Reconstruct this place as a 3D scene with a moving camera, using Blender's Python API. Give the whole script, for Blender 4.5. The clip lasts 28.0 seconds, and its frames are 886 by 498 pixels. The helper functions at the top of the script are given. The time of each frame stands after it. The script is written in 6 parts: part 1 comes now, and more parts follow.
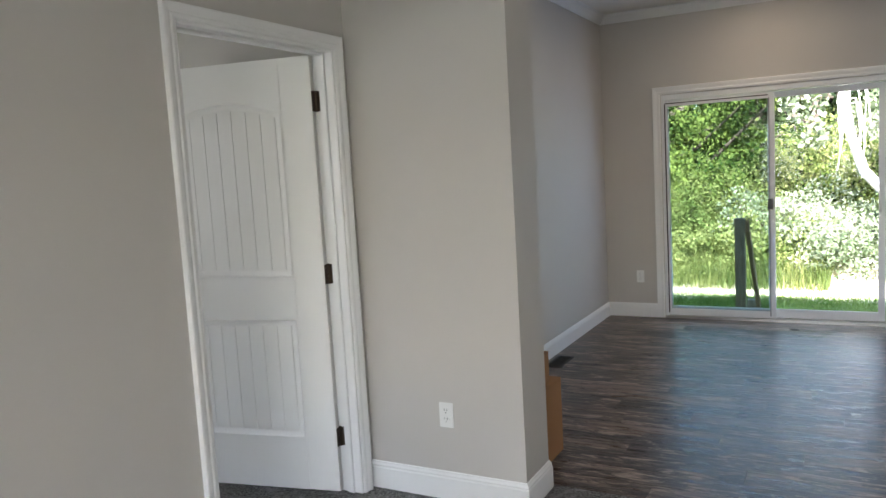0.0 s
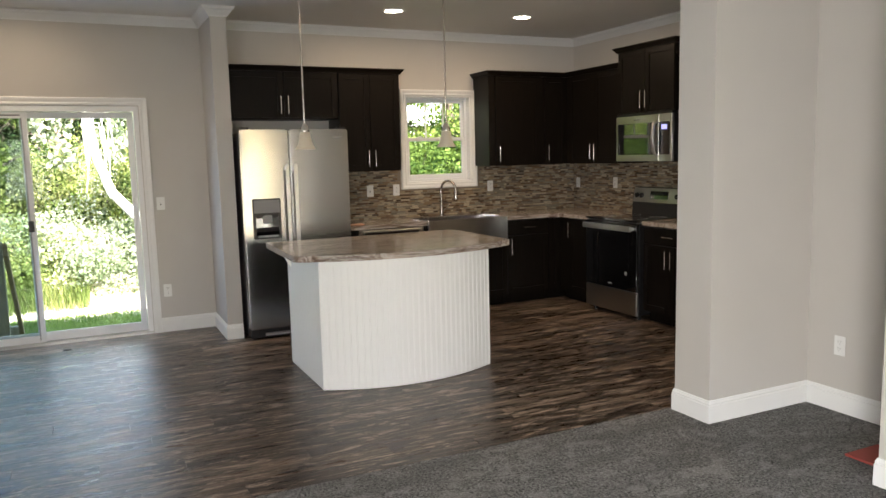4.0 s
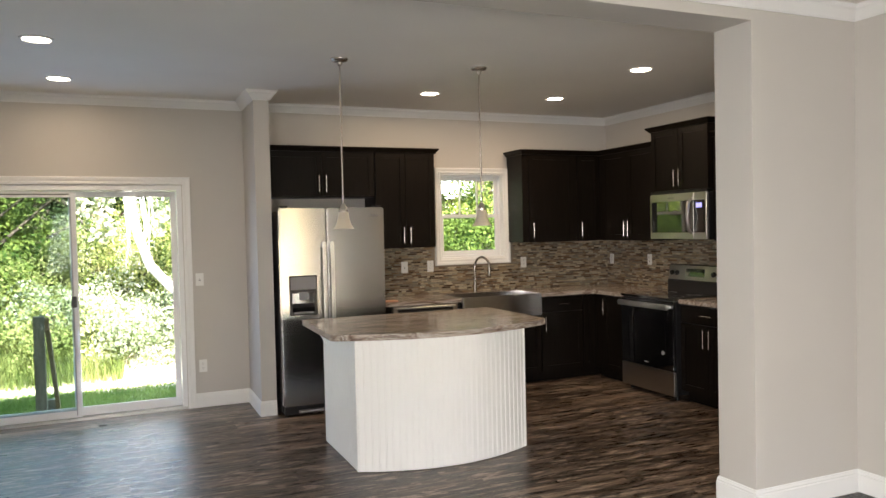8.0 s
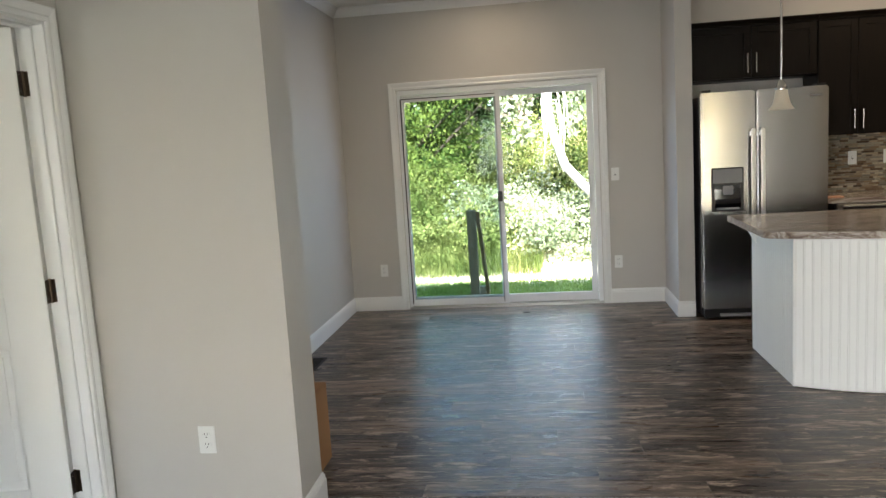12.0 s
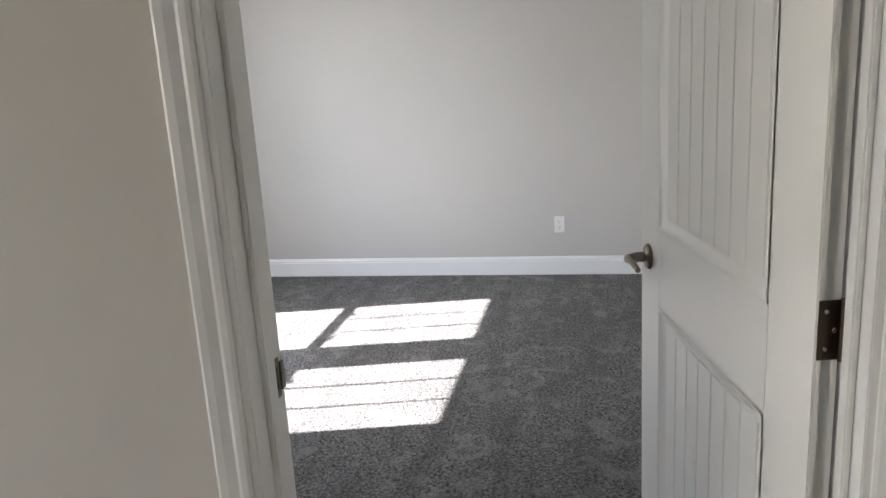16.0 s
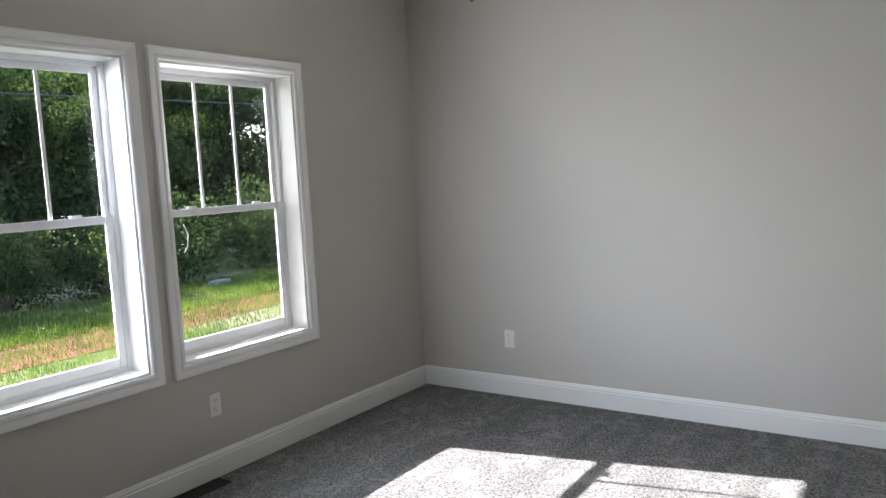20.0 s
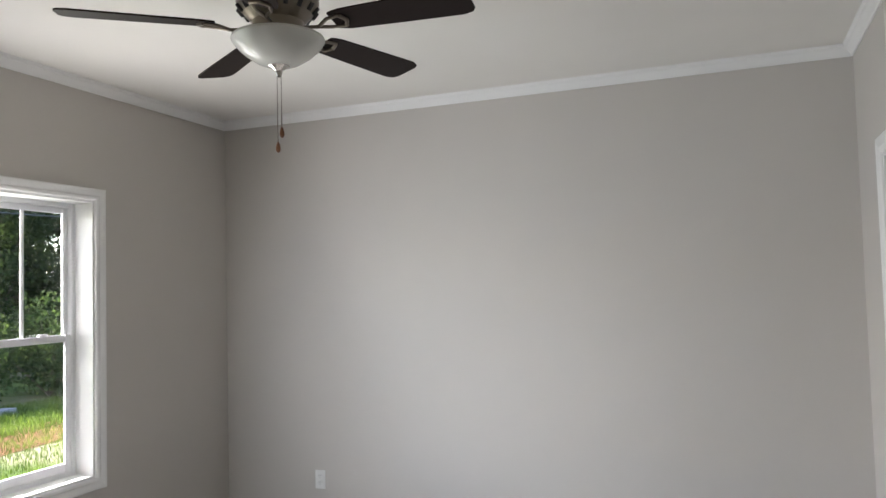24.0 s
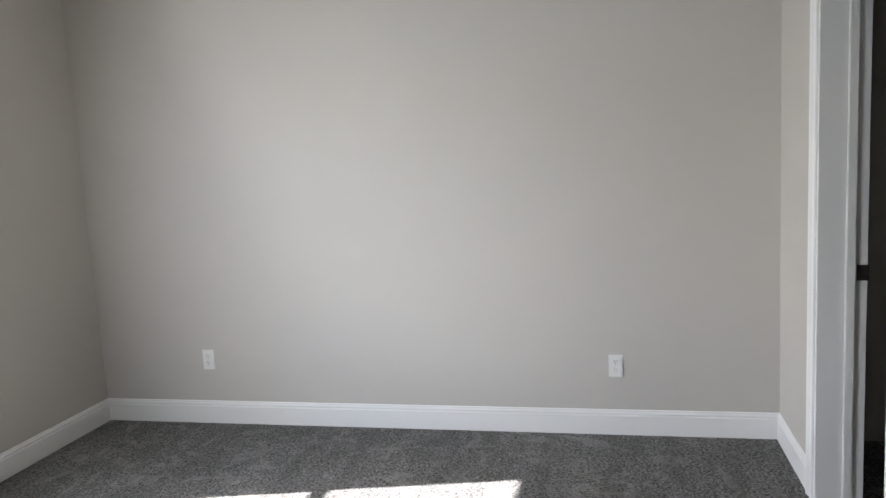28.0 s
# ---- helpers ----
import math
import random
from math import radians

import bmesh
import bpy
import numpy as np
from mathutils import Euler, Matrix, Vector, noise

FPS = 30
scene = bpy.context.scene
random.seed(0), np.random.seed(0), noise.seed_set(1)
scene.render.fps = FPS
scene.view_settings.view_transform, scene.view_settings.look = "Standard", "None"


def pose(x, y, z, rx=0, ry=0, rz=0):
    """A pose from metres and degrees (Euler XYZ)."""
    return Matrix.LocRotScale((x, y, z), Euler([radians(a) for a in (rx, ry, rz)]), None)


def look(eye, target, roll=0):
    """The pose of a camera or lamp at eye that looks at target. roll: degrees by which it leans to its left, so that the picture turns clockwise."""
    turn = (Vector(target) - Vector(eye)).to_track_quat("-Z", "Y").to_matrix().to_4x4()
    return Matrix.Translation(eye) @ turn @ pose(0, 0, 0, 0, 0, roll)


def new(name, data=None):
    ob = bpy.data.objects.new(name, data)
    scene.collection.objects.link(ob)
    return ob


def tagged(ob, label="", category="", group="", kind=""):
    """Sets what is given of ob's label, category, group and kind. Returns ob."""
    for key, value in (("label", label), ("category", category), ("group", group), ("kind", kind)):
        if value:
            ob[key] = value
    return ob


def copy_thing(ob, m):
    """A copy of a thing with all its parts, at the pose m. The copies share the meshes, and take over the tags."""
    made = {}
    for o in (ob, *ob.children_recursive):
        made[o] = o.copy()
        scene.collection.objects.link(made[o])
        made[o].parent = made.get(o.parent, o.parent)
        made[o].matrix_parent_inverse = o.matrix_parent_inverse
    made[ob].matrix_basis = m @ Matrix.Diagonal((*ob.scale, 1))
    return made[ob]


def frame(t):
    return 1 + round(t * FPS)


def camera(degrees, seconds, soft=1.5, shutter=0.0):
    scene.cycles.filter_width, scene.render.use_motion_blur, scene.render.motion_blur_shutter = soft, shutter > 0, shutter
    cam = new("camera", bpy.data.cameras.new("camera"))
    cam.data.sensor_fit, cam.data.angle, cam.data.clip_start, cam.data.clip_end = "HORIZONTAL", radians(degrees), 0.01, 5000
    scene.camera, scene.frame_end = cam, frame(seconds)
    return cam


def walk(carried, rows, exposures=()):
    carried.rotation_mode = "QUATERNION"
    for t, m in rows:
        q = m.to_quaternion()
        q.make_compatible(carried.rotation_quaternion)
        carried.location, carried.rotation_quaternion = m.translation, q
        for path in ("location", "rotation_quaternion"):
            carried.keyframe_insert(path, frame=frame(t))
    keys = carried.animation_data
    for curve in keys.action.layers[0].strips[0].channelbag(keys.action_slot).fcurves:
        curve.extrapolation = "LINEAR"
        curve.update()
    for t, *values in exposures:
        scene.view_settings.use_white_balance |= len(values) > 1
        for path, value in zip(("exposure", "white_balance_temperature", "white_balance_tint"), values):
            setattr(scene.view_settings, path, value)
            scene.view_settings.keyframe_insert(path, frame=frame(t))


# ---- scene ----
cam = camera(61.3, 28.0)

PATH = [
    (0, (1.985, -2.85, 1.488), (1.041, -1.1, 1.275), -3.3),
    (0.5, (1.925, -2.94, 1.498), (1.312, -1.056, 1.228), -3.9),
    (1, (1.78, -2.985, 1.505), (1.532, -1.022, 1.219), -3.9),
    (1.5, (1.762, -2.984, 1.489), (1.745, -1.005, 1.197), -3.2),
    (2, (1.792, -2.969, 1.503), (2.026, -1.005, 1.206), -2.3),
    (2.5, (1.809, -2.986, 1.514), (2.244, -1.055, 1.23), -2.1),
    (3, (1.818, -3.014, 1.529), (2.396, -1.118, 1.266), -1.9),
    (3.5, (1.818, -3.026, 1.535), (2.536, -1.176, 1.284), -1.5),
    (4, (1.851, -3.029, 1.527), (2.706, -1.238, 1.282), -1.4),
    (4.5, (1.853, -3.03, 1.514), (2.812, -1.29, 1.281), -1.4),
    (6.5, (1.847, -3.037, 1.581), (2.844, -1.305, 1.499), -1.3),
    (7, (1.828, -3.031, 1.593), (2.78, -1.273, 1.53), -1.2),
    (7.5, (1.809, -3.023, 1.594), (2.691, -1.229, 1.538), -1.2),
    (8, (1.801, -3.021, 1.587), (2.596, -1.187, 1.532), -1.3),
    (8.5, (1.786, -3.025, 1.592), (2.485, -1.152, 1.527), -1.4),
    (9, (1.778, -3.022, 1.59), (2.374, -1.114, 1.515), -1.6),
    (9.5, (1.774, -3.007, 1.586), (2.264, -1.07, 1.499), -1.8),
    (10, (1.756, -3.002, 1.566), (2.128, -1.039, 1.468), -2.1),
    (10.5, (1.763, -2.994, 1.568), (2.013, -1.014, 1.445), -2.3),
    (11, (1.803, -2.981, 1.547), (1.888, -0.989, 1.389), -2.9),
    (11.5, (1.811, -2.899, 1.494), (1.707, -0.913, 1.282), -3.6),
    (12, (1.77, -2.725, 1.49), (1.514, -0.76, 1.224), -3.5),
    (12.5, (1.70, -2.434, 1.452), (1.179, -0.528, 1.144), -4.7),
    (13, (1.685, -2.128, 1.463), (0.673, -0.434, 1.133), -4.55),
    (13.5, (1.616, -1.793, 1.424), (0.251, -0.378, 1.058), -3.6),
    (15.5, (1.168, -0.571, 1.456), (-0.78, -0.684, 1.017), -4.5),
    (16, (0.996, -0.456, 1.43), (-0.912, -0.844, 0.972), -3.5),
    (16.5, (0.703, -0.461, 1.446), (-1.176, -0.984, 1.003), -3.1),
    (17, (0.365, -0.448, 1.444), (-1.485, -1.11, 1.072), -3.4),
    (17.5, (0.102, -0.494, 1.443), (-1.723, -1.247, 1.122), -3.3),
    (18, (-0.021, -0.556, 1.435), (-1.813, -1.392, 1.131), -3.7),
    (18.5, (-0.073, -0.546, 1.444), (-1.806, -1.494, 1.134), -3.9),
    (19, (-0.053, -0.555, 1.446), (-1.743, -1.581, 1.143), -3.5),
    (19.5, (-0.037, -0.568, 1.452), (-1.693, -1.656, 1.183), -3.2),
    (20, (-0.031, -0.569, 1.461), (-1.67, -1.697, 1.257), -3.0),
    (20.5, (-0.027, -0.567, 1.481), (-1.669, -1.704, 1.363), -2.7),
    (22.5, (-0.039, -0.528, 1.567), (-1.734, -1.58, 1.703), -2.1),
    (23, (-0.045, -0.518, 1.566), (-1.789, -1.487, 1.705), -1.8),
    (23.5, (-0.071, -0.505, 1.563), (-1.875, -1.36, 1.691), -1.4),
    (24, (-0.067, -0.486, 1.551), (-1.929, -1.208, 1.648), -1.5),
    (24.5, (-0.082, -0.486, 1.553), (-1.983, -1.100, 1.588), -1.4),
    (25, (-0.073, -0.493, 1.528), (-1.994, -1.042, 1.477), -1.9),
    (25.5, (-0.088, -0.498, 1.469), (-2.011, -1.024, 1.329), -2.4),
    (26, (-0.092, -0.496, 1.475), (-2.007, -1.019, 1.264), -3.0),
    (26.5, (-0.09, -0.502, 1.474), (-1.999, -1.029, 1.225), -3.2),
    (27, (-0.109, -0.523, 1.471), (-2.018, -1.060, 1.211), -3.2),
    (27.5, (-0.202, -0.594, 1.476), (-2.119, -1.094, 1.204), -3.3),
    (28, (-0.422, -0.672, 1.489), (-2.355, -1.113, 1.221), -3.2),
]
walk(cam, [(t, look(eye, target, roll)) for t, eye, target, roll in PATH],
     [(0, 3.2, 6050, 11), (1, 3.25, 6000, 11), (2, 3.5, 6200, 10), (3, 3.5, 6500, 10), (4.5, 3.45, 6600, 11), (6.5, 3.65, 6700, 12), (8, 3.65, 6700, 12), (9.5, 3.55, 6500, 12),
      (11, 3.4, 6250, 9), (12.5, 3.3, 6450, 8), (13.5, 2.95, 6500, 12), (15.5, 3.1, 6300, 14), (17, 3.08, 6300, 13), (18.5, 2.82, 6250, 12), (20, 2.68, 6200, 12), (23, 2.75, 6400, 14), (25, 3.03, 6350, 13), (28, 3.05, 6350, 13)])

# ---- light ----
world = bpy.data.worlds.new("world")
scene.world = world
world.use_nodes = True
wn = world.node_tree.nodes
sky = wn.new("ShaderNodeTexSky")
sky.sky_type, sky.sun_disc = "NISHITA", False
sky.sun_elevation, sky.sun_rotation = radians(36.0), radians(168)
world.node_tree.links.new(sky.outputs[0], wn["Background"].inputs[0])
wn["Background"].inputs[1].default_value = 0.12

sun_lamp = bpy.data.lights.new("sun", "SUN")
sun_lamp.energy, sun_lamp.angle, sun_lamp.color = 5.0, radians(0.5), (1.0, 0.965, 0.925)
sun = new("sun", sun_lamp)
sun.matrix_world = look((0.218 * 30, -30, 0.742 * 30), (0, 0, 0))


def area_lamp(name, eye, target, w, h, watts, color=(0.9, 0.95, 1.0), spread=180):
    data = bpy.data.lights.new(name, "AREA")
    data.shape, data.size, data.size_y, data.energy, data.color = "RECTANGLE", w, h, watts, color
    data.spread = radians(spread)
    ob = new(name, data)
    ob.matrix_world = look(eye, target)
    return ob


# daylight in the glazed openings
# tilted up to brighten the ceiling, in place of bounce from the lawn
area_lamp("sky_light_bedroom", (-2.64, -3.48, 1.33), (-2.0, -1.5, 2.3), 0.75, 1.2, 1.8, (1.0, 0.99, 0.93), 165)
area_lamp("sky_light_bedroom", (-1.61, -3.60, 1.33), (-4.15, -1.0, 0.55), 0.75, 1.3, 3.4, (0.86, 0.93, 1.0), 108)
area_lamp("sky_light_slider", (1.43, 4.10, 1.05), (1.43, 0, 0.6), 1.7, 1.8, 1.6, (0.42, 0.64, 1.0))
area_lamp("sky_light_front", (0.95, -5.27, 1.45), (2.2, -1.6, -0.5), 0.8, 1.3, 1.3, (1.0, 0.985, 0.955), 120)
area_lamp("sky_light_front", (2.15, -5.27, 1.45), (3.6, -1.6, -0.5), 0.8, 1.3, 2.4, (1.0, 0.985, 0.955), 120)
# added fill lamp for the carpet and east side, before an assumed window
area_lamp("sky_light_side", (0.22, -4.7, 1.45), (4.2, -2.6, -0.2), 1.05, 1.3, 13, (1.0, 0.98, 0.95), 115)

# ---- materials ----
H = 2.80          # ceiling of the living room and kitchen
HB = 2.672        # ceiling of the bedroom


class Nodes:
    """A small wrapper to write node materials in a few lines."""

    def __init__(self, name):
        self.m = bpy.data.materials.new(name)
        self.m.use_nodes = True
        self.t = self.m.node_tree
        self.b = self.t.nodes["Principled BSDF"]
        self.c = None

    def add(self, kind, **put):
        n = self.t.nodes.new(kind)
        for k, v in put.items():
            if k in n.inputs:
                n.inputs[k].default_value = v
        return n

    def link(self, a, b):
        self.t.links.new(a, b)

    def coords(self, scale=(1, 1, 1), random=0.0, world=True):
        co = self.add("ShaderNodeTexCoord")
        geo = self.add("ShaderNodeNewGeometry")
        mp = self.add("ShaderNodeMapping")
        mp.inputs["Scale"].default_value = scale
        if random:
            inf = self.add("ShaderNodeObjectInfo")
            mu = self.add("ShaderNodeMath")
            mu.operation = "MULTIPLY"
            mu.inputs[1].default_value = random
            self.link(inf.outputs["Random"], mu.inputs[0])
            ad = self.add("ShaderNodeVectorMath")
            ad.operation = "ADD"
            self.link(geo.outputs["Position"], ad.inputs[0])
            self.link(mu.outputs[0], ad.inputs[1])
            self.link(ad.outputs[0], mp.inputs["Vector"])
        else:
            self.link(geo.outputs["Position"] if world else co.outputs["Object"], mp.inputs["Vector"])
        return mp.outputs[0]

    def noise(self, vec, scale, detail=4.0, rough=0.55, distort=0.0):
        n = self.add("ShaderNodeTexNoise", Scale=scale, Detail=detail, Roughness=rough, Distortion=distort)
        self.link(vec, n.inputs["Vector"])
        return n.outputs["Fac"]

    def ramp(self, fac, *stops):
        r = self.add("ShaderNodeValToRGB")
        while len(r.color_ramp.elements) < len(stops):
            r.color_ramp.elements.new(0.5)
        for e, (p, c) in zip(r.color_ramp.elements, stops):
            e.position = p
            e.color = (*c, 1) if isinstance(c, tuple) else (c, c, c, 1)
        self.link(fac, r.inputs[0])
        return r.outputs[0]

    def mix(self, fac, a, b, mode="MIX"):
        m = self.add("ShaderNodeMix")
        m.data_type, m.blend_type = "RGBA", mode
        for sock, v in ((m.inputs[0], fac), (m.inputs[6], a), (m.inputs[7], b)):
            if isinstance(v, (int, float)):
                sock.default_value = v if sock.type == "VALUE" else (v, v, v, 1)
            elif isinstance(v, tuple):
                sock.default_value = (*v, 1)
            else:
                self.link(v, sock)
        return m.outputs[2]

    def bump(self, height, strength, distance):
        b = self.add("ShaderNodeBump", Strength=strength, Distance=distance)
        self.link(height, b.inputs["Height"])
        self.link(b.outputs[0], self.b.inputs["Normal"])

    def done(self, color=None, rough=0.5, metal=0.0, spec=0.5):
        if color is not None:
            if isinstance(color, tuple):
                self.b.inputs["Base Color"].default_value = (*color, 1)
            else:
                self.link(color, self.b.inputs["Base Color"])
        if isinstance(rough, (int, float)):
            self.b.inputs["Roughness"].default_value = rough
        else:
            self.link(rough, self.b.inputs["Roughness"])
        self.b.inputs["Metallic"].default_value = metal
        self.b.inputs["Specular IOR Level"].default_value = spec
        return self.m


def paint(name, c, rough=0.6, vary=0.04, bump=0.05, scale=220.0):
    n = Nodes(name)
    v = n.coords()
    big = n.noise(v, 0.9, 3)
    fine = n.noise(v, scale, 3)
    lo, hi = tuple(x * (1 - vary) for x in c), tuple(min(1, x * (1 + vary)) for x in c)
    n.bump(fine, bump, 0.002)
    return n.done(n.ramp(big, (0.3, lo), (0.7, hi)), rough)


WALL = paint("wall_paint", (0.53, 0.504, 0.470), 0.62, 0.03, 0.12, 160)
CEILING = paint("ceiling_paint", (0.82, 0.80, 0.76), 0.8, 0.03, 0.15, 120)
TRIM = paint("trim_paint", (0.80, 0.80, 0.79), 0.32, 0.02, 0.03, 60)
DOORWHITE = paint("door_paint", (0.80, 0.79, 0.76), 0.35, 0.02, 0.06, 90)
VINYLWHITE = paint("window_vinyl", (0.80, 0.81, 0.82), 0.35, 0.02, 0.0)
ISLANDWHITE = paint("island_paint", (0.80, 0.80, 0.79), 0.38, 0.02, 0.04, 80)
PLATE = paint("plate_plastic", (0.78, 0.78, 0.76), 0.3, 0.01, 0.0)
SLOT = paint("slot_dark", (0.03, 0.03, 0.03), 0.5, 0.05, 0.0)
BLACK = paint("black_plastic", (0.012, 0.012, 0.013), 0.3, 0.1, 0.03)
BLACKGLASS = paint("black_glass", (0.003, 0.003, 0.0035), 0.04, 0.05, 0.0)
RUBBER = paint("dark_gap", (0.02, 0.018, 0.016), 0.7, 0.1, 0.0)
BLACKGLASS.node_tree.nodes["Principled BSDF"].inputs["Specular IOR Level"].default_value = 1.0
BLACKGLASS.node_tree.nodes["Principled BSDF"].inputs["Coat Weight"].default_value = 1.0
CARDBOARD = paint("cardboard", (0.32, 0.16, 0.06), 0.8, 0.12, 0.2, 60)
TANPAPER = paint("tan_paper", (0.45, 0.22, 0.13), 0.7, 0.1, 0.1, 40)
LOGO = paint("logo_grey", (0.25, 0.25, 0.26), 0.4, 0.02, 0.0)
SLATE = paint("hearth_slate", (0.02, 0.02, 0.022), 0.45, 0.2, 0.3, 30)
BRICKRED = paint("red_tile", (0.34, 0.06, 0.045), 0.7, 0.2, 0.3, 60)
ROOFSLAB = paint("roof_slab_dark", (0.08, 0.075, 0.07), 0.9, 0.2, 0.3, 40)
SIDING = paint("siding", (0.6, 0.6, 0.58), 0.7, 0.05, 0.1)


def carpet():
    """Cut pile: twisted tufts with dark gaps between them, brushed lighter in patches and lanes."""
    n = Nodes("carpet")
    v = n.coords()
    tuft = n.noise(v, 88.0, 3, 0.6, 0.8)
    fibre = n.noise(v, 260.0, 2, 0.6)
    foot = n.noise(v, 6.5, 3, 0.6, 1.2)
    lanes = n.add("ShaderNodeMapping")
    lanes.inputs["Scale"].default_value = (1.0, 4.2, 1.0)
    lanes.inputs["Rotation"].default_value = (0, 0, 0.12)
    n.link(v, lanes.inputs["Vector"])
    track = n.noise(lanes.outputs[0], 1.6, 4, 0.6, 0.6)
    pile = n.mix(0.3, tuft, fibre)
    base = n.ramp(pile, (0.37, (0.035, 0.034, 0.033)), (0.46, (0.17, 0.166, 0.162)), (0.55, (0.31, 0.303, 0.295)), (0.66, (0.48, 0.47, 0.458)))
    base = n.mix(n.ramp(foot, (0.54, 0.0), (0.62, 0.34)), base, (0.47, 0.458, 0.446))
    base = n.mix(n.ramp(track, (0.40, 0.3), (0.56, 0.0)), base, (0.09, 0.088, 0.087))
    n.bump(pile, 1.0, 0.03)
    return n.done(base, 0.95, 0, 0.05)


def plank():
    n = Nodes("vinyl_plank")
    v = n.coords((1.0, 1.0, 1.0), 37.0)

    def stretched(sx, sy, scale, detail, rough, distort):
        st = n.add("ShaderNodeMapping")
        st.inputs["Scale"].default_value = (sx, sy, 1)
        n.link(v, st.inputs["Vector"])
        return n.noise(st.outputs[0], scale, detail, rough, distort)
    broad = stretched(0.8, 4.5, 2.4, 4, 0.6, 0.5)
    scuff = stretched(1.6, 8.5, 2.4, 9, 0.80, 0.5)
    streak = stretched(0.9, 14, 1.9, 8, 0.75, 0.5)
    grain = stretched(7, 150, 1.5, 4, 0.7, 0.2)
    inf = n.add("ShaderNodeObjectInfo")
    tone = n.ramp(inf.outputs["Random"], (0.0, (0.036, 0.021, 0.0135)), (0.5, (0.070, 0.043, 0.028)), (0.80, (0.13, 0.086, 0.058)), (1.0, (0.29, 0.215, 0.16)))
    col = n.mix(n.ramp(broad, (0.42, 0.0), (0.60, 0.85)), tone, (0.022, 0.014, 0.010))
    col = n.mix(n.ramp(streak, (0.515, 0.0), (0.58, 0.92)), col, (0.009, 0.006, 0.004))
    col = n.mix(n.ramp(scuff, (0.53, 0.0), (0.60, 0.9)), col, (0.45, 0.355, 0.28))
    col = n.mix(n.ramp(streak, (0.38, 0.8), (0.46, 0.0)), col, (0.22, 0.165, 0.125))
    col = n.mix(n.ramp(grain, (0.52, 0.0), (0.72, 0.35)), col, (0.13, 0.098, 0.075))
    n.bump(grain, 0.15, 0.002)
    return n.done(col, n.ramp(scuff, (0.35, 0.20), (0.65, 0.48)), 0, 0.45)


def laminate():
    n = Nodes("streaked_laminate")
    v = n.coords((0.9, 9, 9))
    a = n.noise(v, 1.6, 6, 0.6, 1.4)
    b = n.noise(v, 4.5, 5, 0.7, 0.8)
    col = n.ramp(a, (0.30, (0.11, 0.075, 0.058)), (0.40, (0.27, 0.21, 0.172)), (0.50, (0.48, 0.43, 0.385)), (0.60, (0.17, 0.12, 0.095)), (0.72, (0.62, 0.585, 0.545)))
    col = n.mix(n.ramp(b, (0.50, 0.0), (0.64, 0.8)), col, (0.085, 0.052, 0.036))
    return n.done(col, 0.16, 0, 0.5)


def espresso():
    n = Nodes("espresso_wood")
    v = n.coords((14, 14, 1.4))
    g = n.noise(v, 3, 5, 0.65)
    n.bump(g, 0.05, 0.001)
    return n.done(n.ramp(g, (0.3, (0.0045, 0.0034, 0.0026)), (0.7, (0.0085, 0.0062, 0.0046))), 0.38, 0, 0.13)


def metal(name, c, rough, stretch=(1, 1, 1), scale=60, smear=0.0):
    n = Nodes(name)
    v = n.coords(stretch)
    g = n.noise(v, scale, 3)
    if smear:
        tan = n.add("ShaderNodeTangent")
        tan.direction_type, tan.axis = "RADIAL", "Z"
        n.link(tan.outputs[0], n.b.inputs["Tangent"])
        n.b.inputs["Anisotropic"].default_value = smear
        n.b.inputs["Anisotropic Rotation"].default_value = 0.25
    return n.done(n.ramp(g, (0.3, tuple(x * 0.98 for x in c)), (0.7, c)), n.ramp(g, (0.2, rough * 0.94), (0.8, rough * 1.08)), 1.0)


def glass(name, tint=(1, 1, 1)):
    """Window glass: clear, with the gloss of a pane."""
    n = Nodes(name)
    n.t.nodes.remove(n.b)
    tr = n.add("ShaderNodeBsdfTransparent")
    tr.inputs[0].default_value = (*tint, 1)
    gl = n.add("ShaderNodeBsdfGlossy")
    gl.inputs["Roughness"].default_value = 0.02
    fr = n.add("ShaderNodeFresnel")
    fr.inputs[0].default_value = 1.25
    mx = n.add("ShaderNodeMixShader")
    n.link(fr.outputs[0], mx.inputs[0])
    n.link(tr.outputs[0], mx.inputs[1])
    n.link(gl.outputs[0], mx.inputs[2])
    n.link(mx.outputs[0], n.t.nodes["Material Output"].inputs[0])
    return n.m


def glow(name, c, strength):
    n = Nodes(name)
    n.b.inputs["Emission Color"].default_value = (*c, 1)
    n.b.inputs["Emission Strength"].default_value = strength
    return n.done((0.9, 0.88, 0.84), 0.4)


def leaf(name, dark, light):
    n = Nodes(name)
    geo = n.add("ShaderNodeNewGeometry")
    v = n.coords()
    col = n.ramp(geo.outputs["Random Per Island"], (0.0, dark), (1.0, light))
    # sunlit clumps and shaded gaps painted into the leaf colour by noise
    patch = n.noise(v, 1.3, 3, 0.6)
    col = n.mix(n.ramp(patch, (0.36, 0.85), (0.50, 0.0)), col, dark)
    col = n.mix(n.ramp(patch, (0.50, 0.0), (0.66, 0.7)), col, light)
    n.t.nodes.remove(n.b)
    d = n.add("ShaderNodeBsdfDiffuse")
    tl = n.add("ShaderNodeBsdfTranslucent")
    mx = n.add("ShaderNodeMixShader")
    mx.inputs[0].default_value = 0.45
    n.link(col, d.inputs[0])
    n.link(n.mix(1.0, col, (0.95, 1.0, 0.6), "MULTIPLY"), tl.inputs[0])
    n.link(d.outputs[0], mx.inputs[1])
    n.link(tl.outputs[0], mx.inputs[2])
    n.link(mx.outputs[0], n.t.nodes["Material Output"].inputs[0])
    return n.m


